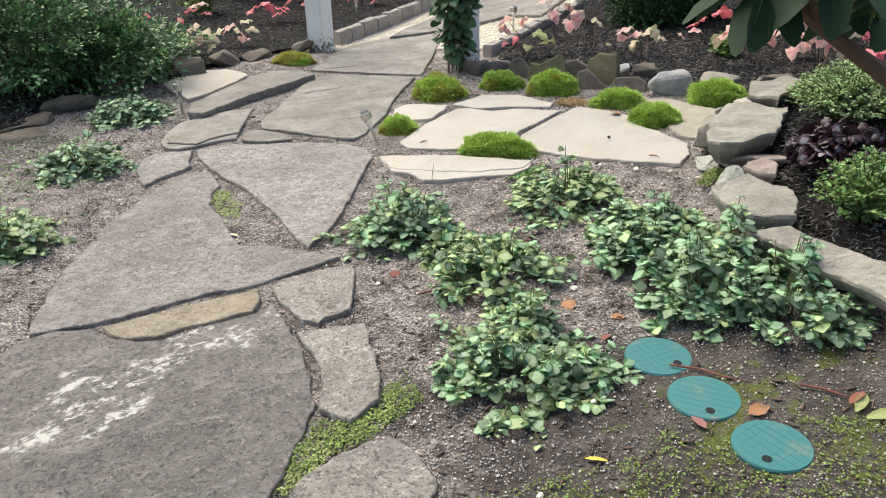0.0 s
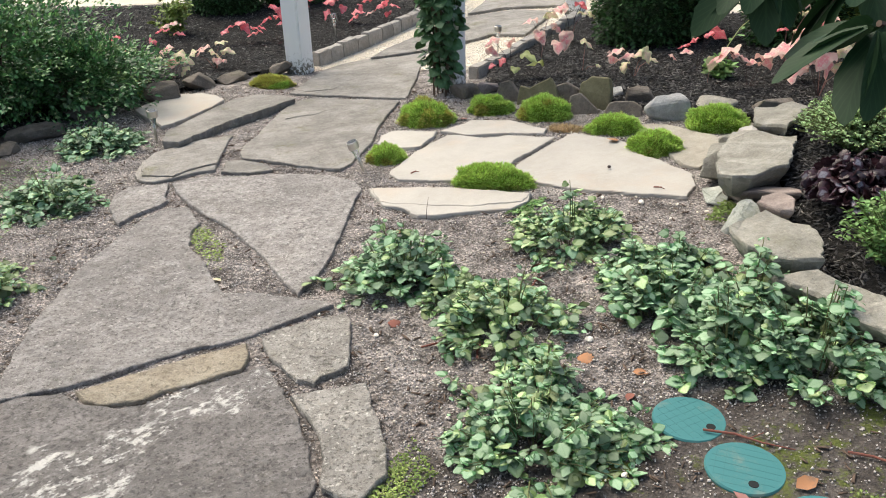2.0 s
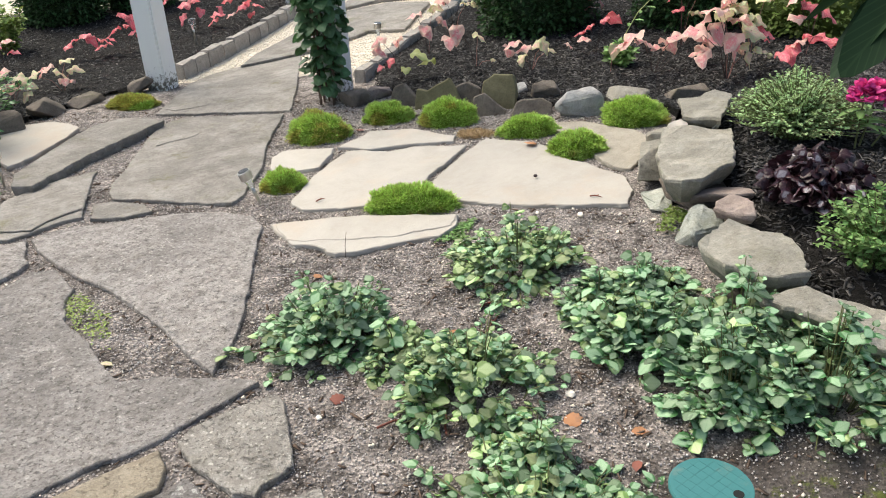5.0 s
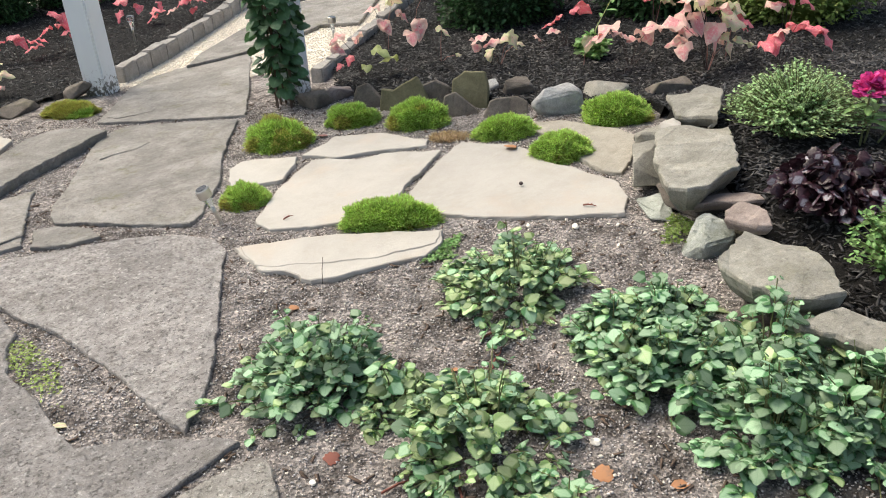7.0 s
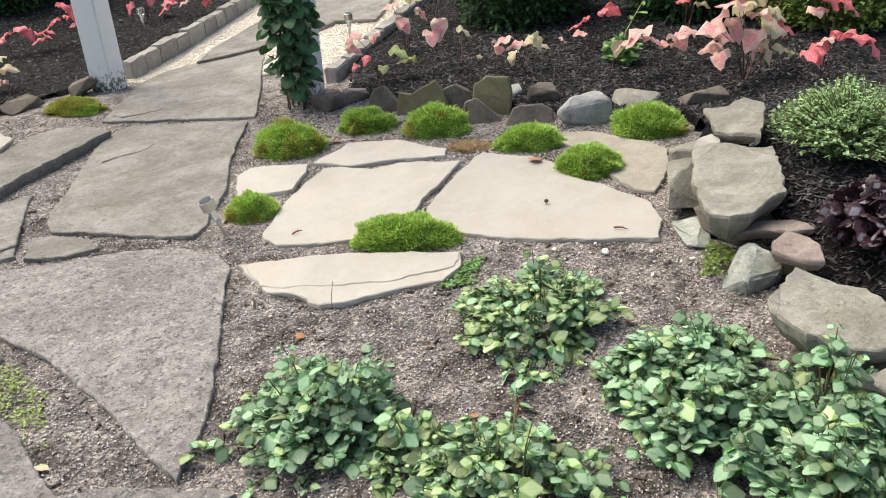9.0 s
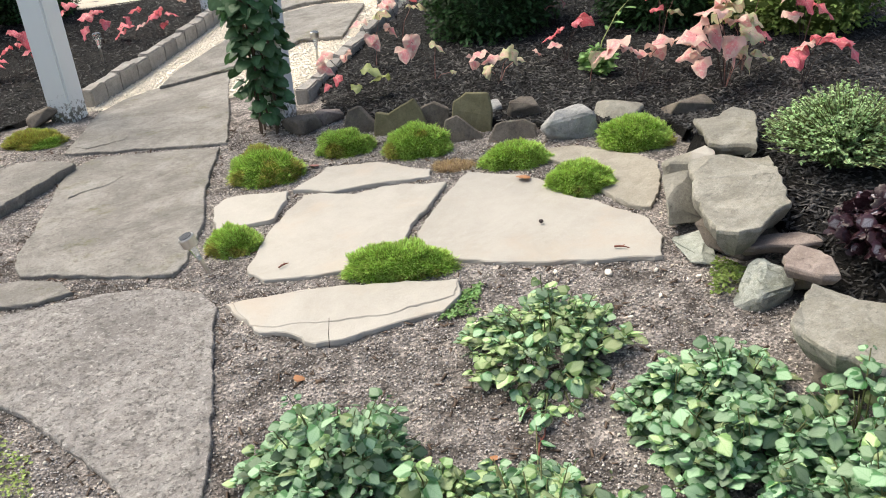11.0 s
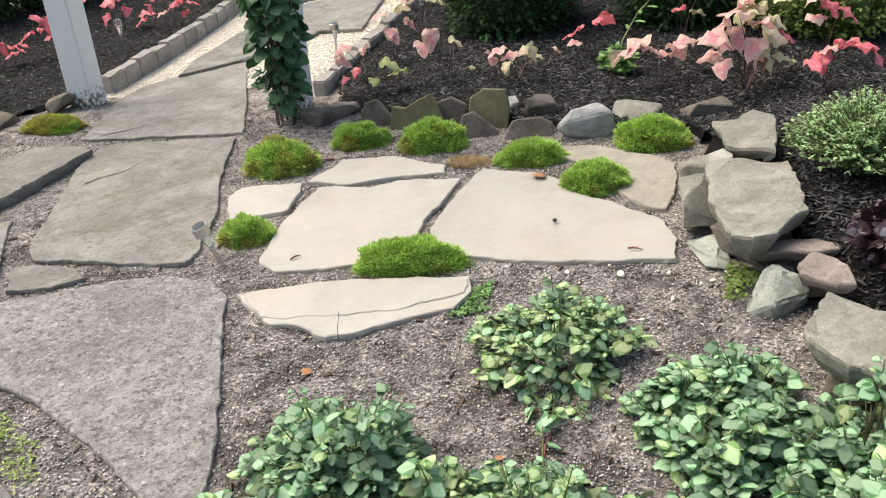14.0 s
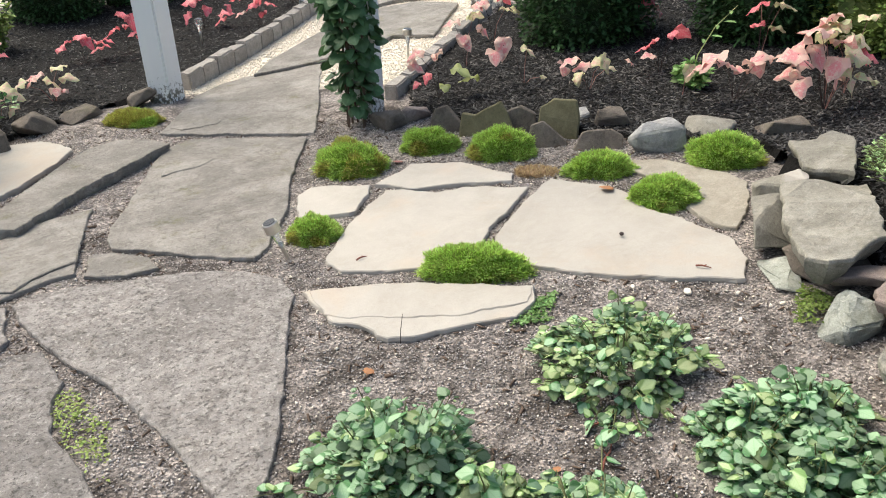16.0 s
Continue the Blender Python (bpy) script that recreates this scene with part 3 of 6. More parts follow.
def scatter(name, shape, count, poly, z_of, sizes, material, label, category, seed, tip=0.5, keep=None):
    rnd = random.Random(seed)
    x0, x1 = min(p[0] for p in poly), max(p[0] for p in poly)
    y0, y1 = min(p[1] for p in poly), max(p[1] for p in poly)
    mats = []
    while len(mats) < count:
        x, y = rnd.uniform(x0, x1), rnd.uniform(y0, y1)
        if not inside(x, y, poly) or (keep and rnd.random() > keep(x, y)):
            continue
        s = rnd.uniform(*sizes) * rnd.uniform(0.6, 1.0)
        r = Euler((rnd.gauss(0, tip), rnd.gauss(0, tip), rnd.uniform(0, 6.3)))
        mats.append(Matrix.LocRotScale((x, y, z_of(x, y) + s * 0.08), r, (s, s * rnd.uniform(0.7, 1.2), s * rnd.uniform(0.7, 1.2))))
    ob = gather(name, shape, mats, material)
    return tagged(ob, label, category, kind="stuff")


make_ground()
bed_sheet("pavement", [(1.561, 7.092), (1.911, 6.657), (2.771, 6.424), (4.072, 6.334), (10.012, 6.578), (10.152, 13.406), (-6.139, 12.282), (-6.131, 8.789), (0.574, 9.055), (2.073, 8.143)], CONCRETE, ground_z, "pale tan concrete drive behind the beds", 0.02)["category"] = "pavement"
bed_sheet("mulch_bed", RIGHT_BED, MULCH, bed_z, "black shredded bark mulch bed behind stone border")
bed_sheet("mulch_bed", LEFT_BED, MULCH, bed_z, "black shredded bark mulch bed beside the path")
bed_sheet("gravel_bed", GRAVEL_BED, WHITE_PEBBLE, ground_z, "cream gravel between the path slabs", 0.022)
near = lambda x, y: 1.0 if y < 5.8 and -2.4 < x < 2.6 else 0.35
scatter("mulch_chips", CHIP_SHAPE, 62000, RIGHT_BED, bed_z, (0.011, 0.042), CHIP, "black shredded bark mulch chips", "mulch", 3, 0.35, near)
scatter("mulch_chips", CHIP_SHAPE, 34000, LEFT_BED, bed_z, (0.011, 0.042), CHIP, "black shredded bark mulch chips", "mulch", 4, 0.35, near)
soil_z = lambda x, y: ground_z(x, y) + 0.018 + 0.008 * noise.noise((x * 2.2, y * 2.2, 0)) + 0.005 * noise.noise((x * 11, y * 11, 5))
LIDS = [(0.525, 1.775), (0.592, 1.593), (0.688, 1.41)]
on_lid = lambda x, y: any((x - a) ** 2 + (y - b) ** 2 < 0.0081 for a, b in LIDS)
SOIL_AREA = [(-2.127, 0.967), (1.441, 0.869), (1.261, 1.947), (0.994, 2.989), (1.321, 4.147), (0.333, 5.052), (-1.481, 5.521), (-2.235, 4.472)]

# ---------------------------------------------------------------- flagstones
PATH = "weathered grey flagstone set in gravelly soil"
FLAGS = [
    (LICHEN_STONE, 0.03, 0.07, "large grey flagstone with white lichen streaks", [(-1.257, 1.998), (-1.181, 2.047), (-1.069, 2.056), (-1.004, 2.007), (-0.907, 1.98), (-0.839, 1.991), (-0.755, 2.042), (-0.666, 2.085), (-0.589, 2.121), (-0.551, 2.148), (-0.521, 2.113), (-0.476, 2.032), (-0.431, 1.928), (-0.382, 1.793), (-0.351, 1.662), (-0.363, 1.589), (-0.378, 1.493), (-0.392, 1.404), (-0.483, 1.159), (-0.88, 1.0), (-1.315, 1.167), (-1.384, 1.571)]),
    (TAN_STONE, 0.032, 0.06, "narrow tan flagstone wedged between grey slabs", [(-1.038, 2.059), (-0.968, 2.099), (-0.895, 2.136), (-0.791, 2.191), (-0.696, 2.236), (-0.617, 2.266), (-0.597, 2.186), (-0.607, 2.129), (-0.67, 2.104), (-0.76, 2.063), (-0.844, 2.009), (-0.92, 1.995), (-0.999, 2.015)]),
    (DARK_STONE, 0.032, 0.07, PATH, [(-1.24, 2.025), (-1.153, 2.059), (-1.049, 2.093), (-0.964, 2.139), (-0.876, 2.189), (-0.769, 2.246), (-0.685, 2.269), (-0.588, 2.323), (-0.521, 2.366), (-0.436, 2.429), (-0.38, 2.465), (-0.425, 2.502), (-0.505, 2.528), (-0.628, 2.575), (-0.748, 2.584), (-0.798, 2.682), (-0.856, 2.812), (-0.96, 2.986), (-0.977, 3.104), (-0.963, 3.196), (-1.003, 3.265), (-1.049, 3.358), (-1.135, 3.362), (-1.198, 3.282), (-1.221, 3.194), (-1.259, 3.019), (-1.293, 2.859), (-1.298, 2.64), (-1.298, 2.388), (-1.279, 2.229), (-1.267, 2.116)]),
    (DARK_STONE, 0.032, 0.07, "triangular weathered grey flagstone set in gravelly soil", [(-1.198, 3.658), (-1.133, 3.714), (-1.003, 3.729), (-0.816, 3.736), (-0.655, 3.728), (-0.49, 3.68), (-0.378, 3.583), (-0.346, 3.475), (-0.372, 3.302), (-0.385, 3.14), (-0.412, 2.91), (-0.446, 2.708), (-0.476, 2.618), (-0.502, 2.549), (-0.559, 2.639), (-0.647, 2.818), (-0.735, 2.965), (-0.832, 3.124), (-0.923, 3.229), (-1.023, 3.355), (-1.107, 3.479)]),
    (DARK_STONE, 0.032, 0.06, "small weathered grey flagstone beside the path", [(-1.385, 3.378), (-1.414, 3.525), (-1.376, 3.634), (-1.21, 3.652), (-1.196, 3.55), (-1.161, 3.442), (-1.181, 3.395), (-1.252, 3.302), (-1.288, 3.209)]),
    (SMOOTH_STONE, 0.032, 0.06, PATH, [(-1.375, 3.73), (-1.408, 3.826), (-1.422, 3.978), (-1.403, 4.116), (-1.313, 4.222), (-1.213, 4.311), (-1.101, 4.358), (-1.067, 4.374), (-1.067, 4.185), (-1.062, 4.019), (-1.039, 3.827), (-1.125, 3.796), (-1.216, 3.725), (-1.285, 3.685), (-1.342, 3.701)]),
    (SMOOTH_STONE, 0.032, 0.06, "large smooth grey flagstone in the path", [(-0.947, 3.984), (-0.851, 3.951), (-0.789, 3.914), (-0.67, 3.85), (-0.554, 3.794), (-0.465, 3.767), (-0.42, 3.818), (-0.38, 3.971), (-0.326, 4.173), (-0.307, 4.44), (-0.266, 4.642), (-0.205, 4.909), (-0.327, 4.969), (-0.54, 5.049), (-0.72, 5.105), (-0.832, 5.013), (-0.888, 4.795), (-0.914, 4.577), (-0.937, 4.386), (-0.973, 4.191), (-0.975, 4.073)]),
    (SMOOTH_STONE, 0.062, 0.09, "long raised grey slab edging the path", [(-1.389, 4.216), (-1.297, 4.182), (-1.257, 4.258), (-1.128, 4.516), (-0.976, 4.748), (-0.819, 4.989), (-0.925, 5.081), (-1.07, 5.108), (-1.178, 5.027), (-1.259, 4.836), (-1.355, 4.541), (-1.408, 4.379)]),
    (LIGHT_STONE, 0.04, 0.07, "pale flat sandstone slab beside the path", [(-1.742, 4.923), (-1.721, 5.027), (-1.607, 5.266), (-1.429, 5.279), (-1.321, 5.199), (-1.265, 5.116), (-1.299, 4.928), (-1.375, 4.746), (-1.44, 4.61), (-1.491, 4.559), (-1.562, 4.677), (-1.653, 4.792)]),
    (SMOOTH_STONE, 0.032, 0.06, "smooth grey flagstone between the arbor posts", [(-0.887, 5.242), (-0.809, 5.579), (-0.758, 5.833), (-0.614, 6.046), (-0.373, 6.209), (-0.171, 6.242), (-0.028, 6.207), (-0.101, 5.479), (-0.168, 4.95), (-0.329, 5.027), (-0.545, 5.123), (-0.69, 5.157)]),
    (SMOOTH_STONE, 0.05, 0.06, "grey flagstone set in white gravel", [(-0.428, 6.112), (-0.329, 6.415), (0.082, 7.041), (0.159, 7.142), (0.069, 6.296), (-0.085, 6.217)]),
    (SMOOTH_STONE, 0.05, 0.06, "grey flagstone set in white gravel", [(0.17, 7.129), (0.356, 7.359), (0.786, 7.442), (1.059, 7.205), (0.717, 6.442), (0.473, 6.575), (0.134, 6.286)]),
    (SMOOTH_STONE, 0.05, 0.06, "grey flagstone set in white gravel", [(0.356, 7.483), (0.701, 7.591), (1.155, 7.455), (1.623, 8.085), (0.791, 8.7)]),
    (FLECKED_STONE, 0.032, 0.06, "dark lichen-flecked flagstone edging the path", [(-0.576, 2.282), (-0.551, 2.322), (-0.466, 2.363), (-0.341, 2.401), (-0.318, 2.359), (-0.312, 2.215), (-0.312, 2.117), (-0.383, 2.071), (-0.396, 2.043), (-0.448, 2.065), (-0.505, 2.146), (-0.549, 2.214)]),
    (FLECKED_STONE, 0.04, 0.07, "thick grey flagstone edging the path", [(-0.453, 1.985), (-0.406, 1.994), (-0.312, 2.01), (-0.254, 2.019), (-0.226, 1.888), (-0.196, 1.762), (-0.19, 1.655), (-0.256, 1.579), (-0.296, 1.602), (-0.339, 1.635), (-0.351, 1.754), (-0.379, 1.857), (-0.417, 1.923)]),
    (FLECKED_STONE, 0.03, 0.06, "small grey flagstone ringed with moss", [(-0.367, 1.305), (-0.366, 1.352), (-0.351, 1.398), (-0.284, 1.467), (-0.216, 1.509), (-0.157, 1.522), (-0.116, 1.489), (-0.082, 1.438), (-0.044, 1.362), (-0.061, 1.305), (-0.083, 1.236), (-0.289, 1.222)]),
    (LIGHT_STONE, 0.032, 0.07, "large pale sandstone slab ringed with moss", [(-0.237, 3.661), (-0.197, 3.572), (-0.113, 3.535), (-0.028, 3.509), (0.032, 3.499), (0.143, 3.469), (0.243, 3.445), (0.28, 3.581), (0.322, 3.671), (0.396, 3.75), (0.466, 3.838), (0.549, 3.945), (0.449, 3.991), (0.332, 4.048), (0.221, 4.041), (0.15, 4.092), (0.109, 4.129), (0.039, 4.149), (0.007, 4.1), (-0.06, 4.009), (-0.111, 3.936), (-0.146, 3.872), (-0.192, 3.761)]),
    (LIGHT_STONE, 0.032, 0.07, "large pale sandstone slab ringed with moss", [(0.648, 3.984), (0.603, 3.952), (0.476, 3.805), (0.377, 3.687), (0.325, 3.613), (0.296, 3.549), (0.312, 3.447), (0.378, 3.369), (0.484, 3.285), (0.628, 3.197), (0.773, 3.123), (0.91, 3.064), (0.975, 3.163), (0.986, 3.232), (0.997, 3.301), (0.959, 3.393), (0.929, 3.489), (0.856, 3.595), (0.847, 3.737), (0.796, 3.846), (0.695, 3.929)]),
    (LIGHT_STONE, 0.032, 0.07, "long pale sandstone slab with a crack", [(-0.322, 3.48), (-0.277, 3.479), (-0.177, 3.46), (-0.076, 3.44), (0.022, 3.409), (0.148, 3.348), (0.271, 3.288), (0.346, 3.254), (0.32, 3.17), (0.282, 3.14), (0.249, 3.115), (0.153, 3.122), (0.073, 3.123), (-0.008, 3.119), (-0.069, 3.124), (-0.113, 3.137), (-0.141, 3.16), (-0.144, 3.185), (-0.163, 3.213), (-0.205, 3.25), (-0.25, 3.272), (-0.26, 3.292), (-0.287, 3.377)]),
    (LIGHT_STONE, 0.032, 0.07, "small pale sandstone slab beside the path", [(-0.29, 4.241), (-0.238, 4.298), (-0.151, 4.289), (-0.006, 4.224), (-0.021, 4.169), (-0.06, 4.079), (-0.092, 4.006), (-0.143, 4.005), (-0.223, 4.014), (-0.294, 3.998), (-0.302, 4.11)]),
    (LIGHT_STONE, 0.032, 0.07, "pale sandstone slab below the rock border", [(0.011, 4.22), (0.069, 4.276), (0.134, 4.318), (0.18, 4.375), (0.288, 4.331), (0.374, 4.295), (0.475, 4.155), (0.535, 4.089), (0.51, 4.024), (0.34, 4.078), (0.214, 4.105), (0.154, 4.113), (0.084, 4.169)]),
    (SMOOTH_STONE, 0.032, 0.05, "thin grey sliver of flagstone in gravel", [(-1.011, 3.797), (-1.017, 3.948), (-0.936, 3.955), (-0.812, 3.882), (-0.771, 3.788), (-0.874, 3.761)]),
    (BUFF_STONE, 0.032, 0.07, "tan sandstone slab below the rock border", [(0.946, 4.041), (1.099, 3.95), (1.18, 3.835), (1.239, 3.732), (1.257, 3.647), (1.202, 3.538), (1.124, 3.428), (1.048, 3.353), (1.012, 3.379), (0.991, 3.451), (0.981, 3.517), (0.989, 3.732), (0.941, 3.917)]),
]
STONES = []
for i, (mat, h, th, lab, pts) in enumerate(FLAGS):
    STONES.append(slab("flagstone", pts, h, th, mat, lab, group="flagstones of the path", seed=20 + i))

BOXES = [(min(p[0] for p in o), max(p[0] for p in o), min(p[1] for p in o), max(p[1] for p in o), o) for o in (f[4] for f in FLAGS)]


def on_slab(x, y):
    return any(a < x < b and c < y < d and inside(x, y, o) for a, b, c, d, o in BOXES)


bare = lambda x, y: 0.0 if on_lid(x, y) or on_slab(x, y) else 0.5 if x > 0.15 and y < 1.8 else 1.0
scatter("white_gravel", PEBBLE_SHAPE, 13000, GRAVEL_BED, lambda x, y: ground_z(x, y) + 0.024, (0.009, 0.022), WHITE_PEBBLE, "small cream and white gravel stones", "gravel", 5, keep=lambda x, y: 0.0 if on_slab(x, y) else 1.0)
scatter("soil_gravel", PEBBLE_SHAPE, 90000, SOIL_AREA, lambda x, y: soil_z(x, y), (0.003, 0.0105), PEBBLE, "fine grey and tan grit on the soil", "gravel", 6, keep=bare)
scatter("pebbles", PEBBLE_SHAPE, 2200, SOIL_AREA, soil_z, (0.006, 0.016), WHITE_PEBBLE, "scattered pale pebbles on the soil", "gravel", 7, keep=lambda x, y: bare(x, y) ** 3)
scatter("bark_litter", CHIP_SHAPE, 3500, SOIL_AREA, soil_z, (0.012, 0.035), BARK, "brown bark and leaf litter on the soil", "litter", 8, 0.3, lambda x, y: 0.0 if on_lid(x, y) or on_slab(x, y) else 1.0)

# ---------------------------------------------------------------- stone wall of the raised bed
WALL = [
    (WALL_STONE, 0.185, 0.09, 0.03, "big flat-topped grey boulder on the bed wall", [(1.147, 3.312), (1.227, 3.269), (1.359, 3.203), (1.312, 3.104), (1.259, 3.0), (1.198, 2.904), (1.138, 2.89), (1.026, 2.834), (0.978, 2.837), (0.943, 2.883), (0.972, 2.99), (1.031, 3.121)]),
    (WALL_STONE, 0.21, 0.05, 0.02, "grey split stone slab on the bed wall", [(1.331, 3.567), (1.406, 3.532), (1.484, 3.563), (1.529, 3.503), (1.422, 3.345), (1.32, 3.215), (1.298, 3.261), (1.265, 3.327), (1.247, 3.362), (1.288, 3.469)]),
    (RED_ROCK, 0.115, 0.035, 0.012, "flat pinkish stone in the bed wall", [(1.033, 2.943), (1.081, 2.915), (1.158, 2.9), (1.211, 2.876), (1.219, 2.82), (1.202, 2.774), (1.139, 2.786), (1.097, 2.82), (1.031, 2.872)]),
    (RED_ROCK, 0.14, 0.04, 0.01, "wedge of reddish stone in the bed wall", [(1.05, 2.747), (1.119, 2.784), (1.147, 2.718), (1.119, 2.645), (1.097, 2.598), (1.065, 2.621), (1.046, 2.655), (1.021, 2.706)]),
    (WALL_STONE, 0.165, 0.085, 0.03, "large tilted tan-grey slab on the bed wall", [(0.841, 2.467), (0.994, 2.578), (1.032, 2.53), (1.072, 2.426), (1.063, 2.316), (1.025, 2.224), (0.939, 2.234), (0.881, 2.276), (0.847, 2.335)]),
    (WALL_STONE, 0.135, 0.055, 0.02, "long tan-grey slab on the bed wall", [(0.873, 2.212), (1.0, 2.206), (1.073, 2.12), (1.156, 1.96), (1.2, 1.8), (1.1, 1.72), (1.022, 1.9), (0.95, 2.06)]),
]
for i, (mat, h, th, tp, lab, pts) in enumerate(WALL):
    slab("wall_stone", pts, h, th, mat, lab, "rock", "stones of the bed wall", seed=60 + i, jag=0.007, taper=tp, relief=0.022)
FOOT = [(1.15, 3.05, 0.26, 0.26, 0.12), (1.38, 3.38, 0.24, 0.22, 0.17), (0.96, 2.38, 0.17, 0.2, 0.11), (1.06, 1.95, 0.2, 0.2, 0.1), (1.12, 2.74, 0.13, 0.14, 0.09)]
for i, (x, y, w, d, h) in enumerate(FOOT):
    rock("wall_stone", x, y, ground_z(x, y) - 0.02, (w, d, h), 15 * i, BROWN_ROCK, "dark foot stone under the bed wall", 160 + i, group="stones of the bed wall")
rock("wall_stone", 1.245, 3.5, 0.04, (0.14, 0.3, 0.2), -28, WALL_STONE, "grey upright stone in the bed wall", 171, (0, -10), 12, "stones of the bed wall", rough=0.09)
rock("wall_stone", 1.1, 3.24, 0.03, (0.15, 0.36, 0.17), -26, WALL_STONE, "greenish leaning stone in the bed wall", 172, (0, -22), 12, "stones of the bed wall", rough=0.09)
rock("wall_stone", 1.03, 3.05, 0.02, (0.15, 0.26, 0.08), -16, QUARTZ_ROCK, "blue-grey foot stone of the bed wall", 173, (0, -12), 14, "stones of the bed wall", rough=0.12)
rock("wall_stone", 1.23, 3.36, 0.16, (0.08, 0.12, 0.09), -20, LIGHT_STONE, "pale wedge stone between the wall boulders", 174, (0, 0), 14, "stones of the bed wall")
rock("wall_stone", 1.0, 2.755, 0.03, (0.16, 0.15, 0.15), 20, QUARTZ_ROCK, "whitish upright stone in the bed wall", 8, (0, -14), 13, group="stones of the bed wall", rough=0.09)


# rocks along the back of the slabs
def plate_rock(x, y, turn, lean, thick, profile, material, label, seed):
    """A broken plate of stone set on edge; profile: its outline seen from the front."""
    rnd = random.Random(seed)
    bm = bmesh.new()
    pts = ragged([Vector(p) for p in profile], rnd, 0.03, 0.004)
    front = [bm.verts.new((p.x, -thick / 2 + 0.012 * noise.noise((p.x * 9, p.y * 9, seed)), p.y)) for p in pts]
    back = [bm.verts.new((p.x * 0.93, thick / 2 + 0.012 * noise.noise((p.x * 9, p.y * 9, seed + 5)), p.y * 0.96)) for p in pts]
    n = len(pts)
    for j in range(n):
        bm.faces.new((front[j], front[(j + 1) % n], back[(j + 1) % n], back[j]))
    bm.faces.new(front[::-1])
    bm.faces.new(back)
    bmesh.ops.recalc_face_normals(bm, faces=bm.faces)
    bmesh.ops.bevel(bm, geom=[e for e in bm.edges if e.calc_face_angle(0) > 0.8], offset=0.006, segments=1, affect='EDGES')
    bmesh.ops.triangulate(bm, faces=[f for f in bm.faces if len(f.verts) > 4])
    ob = part("border_rock", bm, material)
    ob.matrix_basis = pose(x, y, ground_z(x, y) - 0.02, lean, 0, turn)
    return tagged(ob, label, "rock", "border rocks")


PLATE = "dark olive-brown broken stone plate set on edge"
plate_rock(0.412, 4.74, -25, -12, 0.06, [(-0.09, 0), (0.09, 0), (0.075, 0.07), (0.0, 0.15), (-0.05, 0.13)], BROWN_ROCK, PLATE, 41)
plate_rock(0.564, 4.585, -27, -14, 0.06, [(-0.12, 0), (0.13, 0), (0.115, 0.08), (0.055, 0.19), (-0.06, 0.12), (-0.115, 0.13), (-0.125, 0.06)], OLIVE_ROCK, PLATE, 42)
plate_rock(0.697, 4.571, -25, -10, 0.06, [(-0.07, 0), (0.09, 0), (0.08, 0.12), (0.01, 0.15), (-0.06, 0.12)], BROWN_ROCK, PLATE, 43)
plate_rock(0.825, 4.421, -30, -12, 0.07, [(-0.08, 0), (0.09, 0), (0.095, 0.1), (0.075, 0.2), (-0.02, 0.2), (-0.075, 0.16)], OLIVE_ROCK, PLATE, 44)
plate_rock(0.752, 4.338, -24, -18, 0.05, [(-0.08, 0), (0.09, 0), (0.085, 0.06), (-0.02, 0.14), (-0.07, 0.12)], BROWN_ROCK, PLATE, 45)
plate_rock(0.93, 4.219, -24, -20, 0.06, [(-0.11, 0), (0.11, 0), (0.1, 0.09), (0.05, 0.115), (-0.07, 0.095)], BROWN_ROCK, PLATE, 46)
BACK = [
    (BROWN_ROCK, 0.175, 4.929, 0.2, 0.14, 0.12, 0.0), (RED_ROCK, 0.311, 4.961, 0.16, 0.12, 0.1, 0.0),
    (GREY_ROCK, 0.958, 4.52, 0.12, 0.1, 0.12, 0.0), (BROWN_ROCK, 1.074, 4.395, 0.19, 0.13, 0.14, 0.0),
    (GREY_ROCK, 1.124, 4.1, 0.28, 0.16, 0.17, 0.15), (WALL_STONE, 1.38, 4.141, 0.27, 0.18, 0.11, 0.2), (BROWN_ROCK, 1.605, 3.988, 0.3, 0.18, 0.13, 0.0),
]
for i, (mat, x, y, w, d, h, pk) in enumerate(BACK):
    lab = "dark brown rough field stone edging the mulch bed" if mat is BROWN_ROCK else "pale grey rough field stone edging the mulch bed" if mat in (GREY_ROCK, WALL_STONE) else "brown-violet field stone edging the mulch bed"
    rock("border_rock", x, y, ground_z(x, y) - 0.015, (w, d, h), -28 + 9 * ((i * 7) % 5 - 2), mat, lab, 100 + i, peak=pk)
LEFT_ROCKS = [(-1.654, 5.194, 0.26, 0.17, 0.17), (-1.5, 5.494, 0.26, 0.16, 0.13), (-1.32, 5.669, 0.28, 0.16, 0.09), (-1.019, 5.805, 0.19, 0.14, 0.13),
              (-1.93, 5.093, 0.26, 0.15, 0.07), (-2.011, 4.906, 0.28, 0.2, 0.09), (-2.139, 4.485, 0.32, 0.2, 0.11), (-2.269, 4.187, 0.4, 0.2, 0.08), (-2.164, 3.977, 0.3, 0.2, 0.06)]
for i, (x, y, w, d, h) in enumerate(LEFT_ROCKS):
    rock("border_rock", x, y, ground_z(x, y) - 0.01, (w, d, h), 30 + 11 * (i % 3), BROWN_ROCK, "dark flat field stone edging the planted bed", 130 + i)

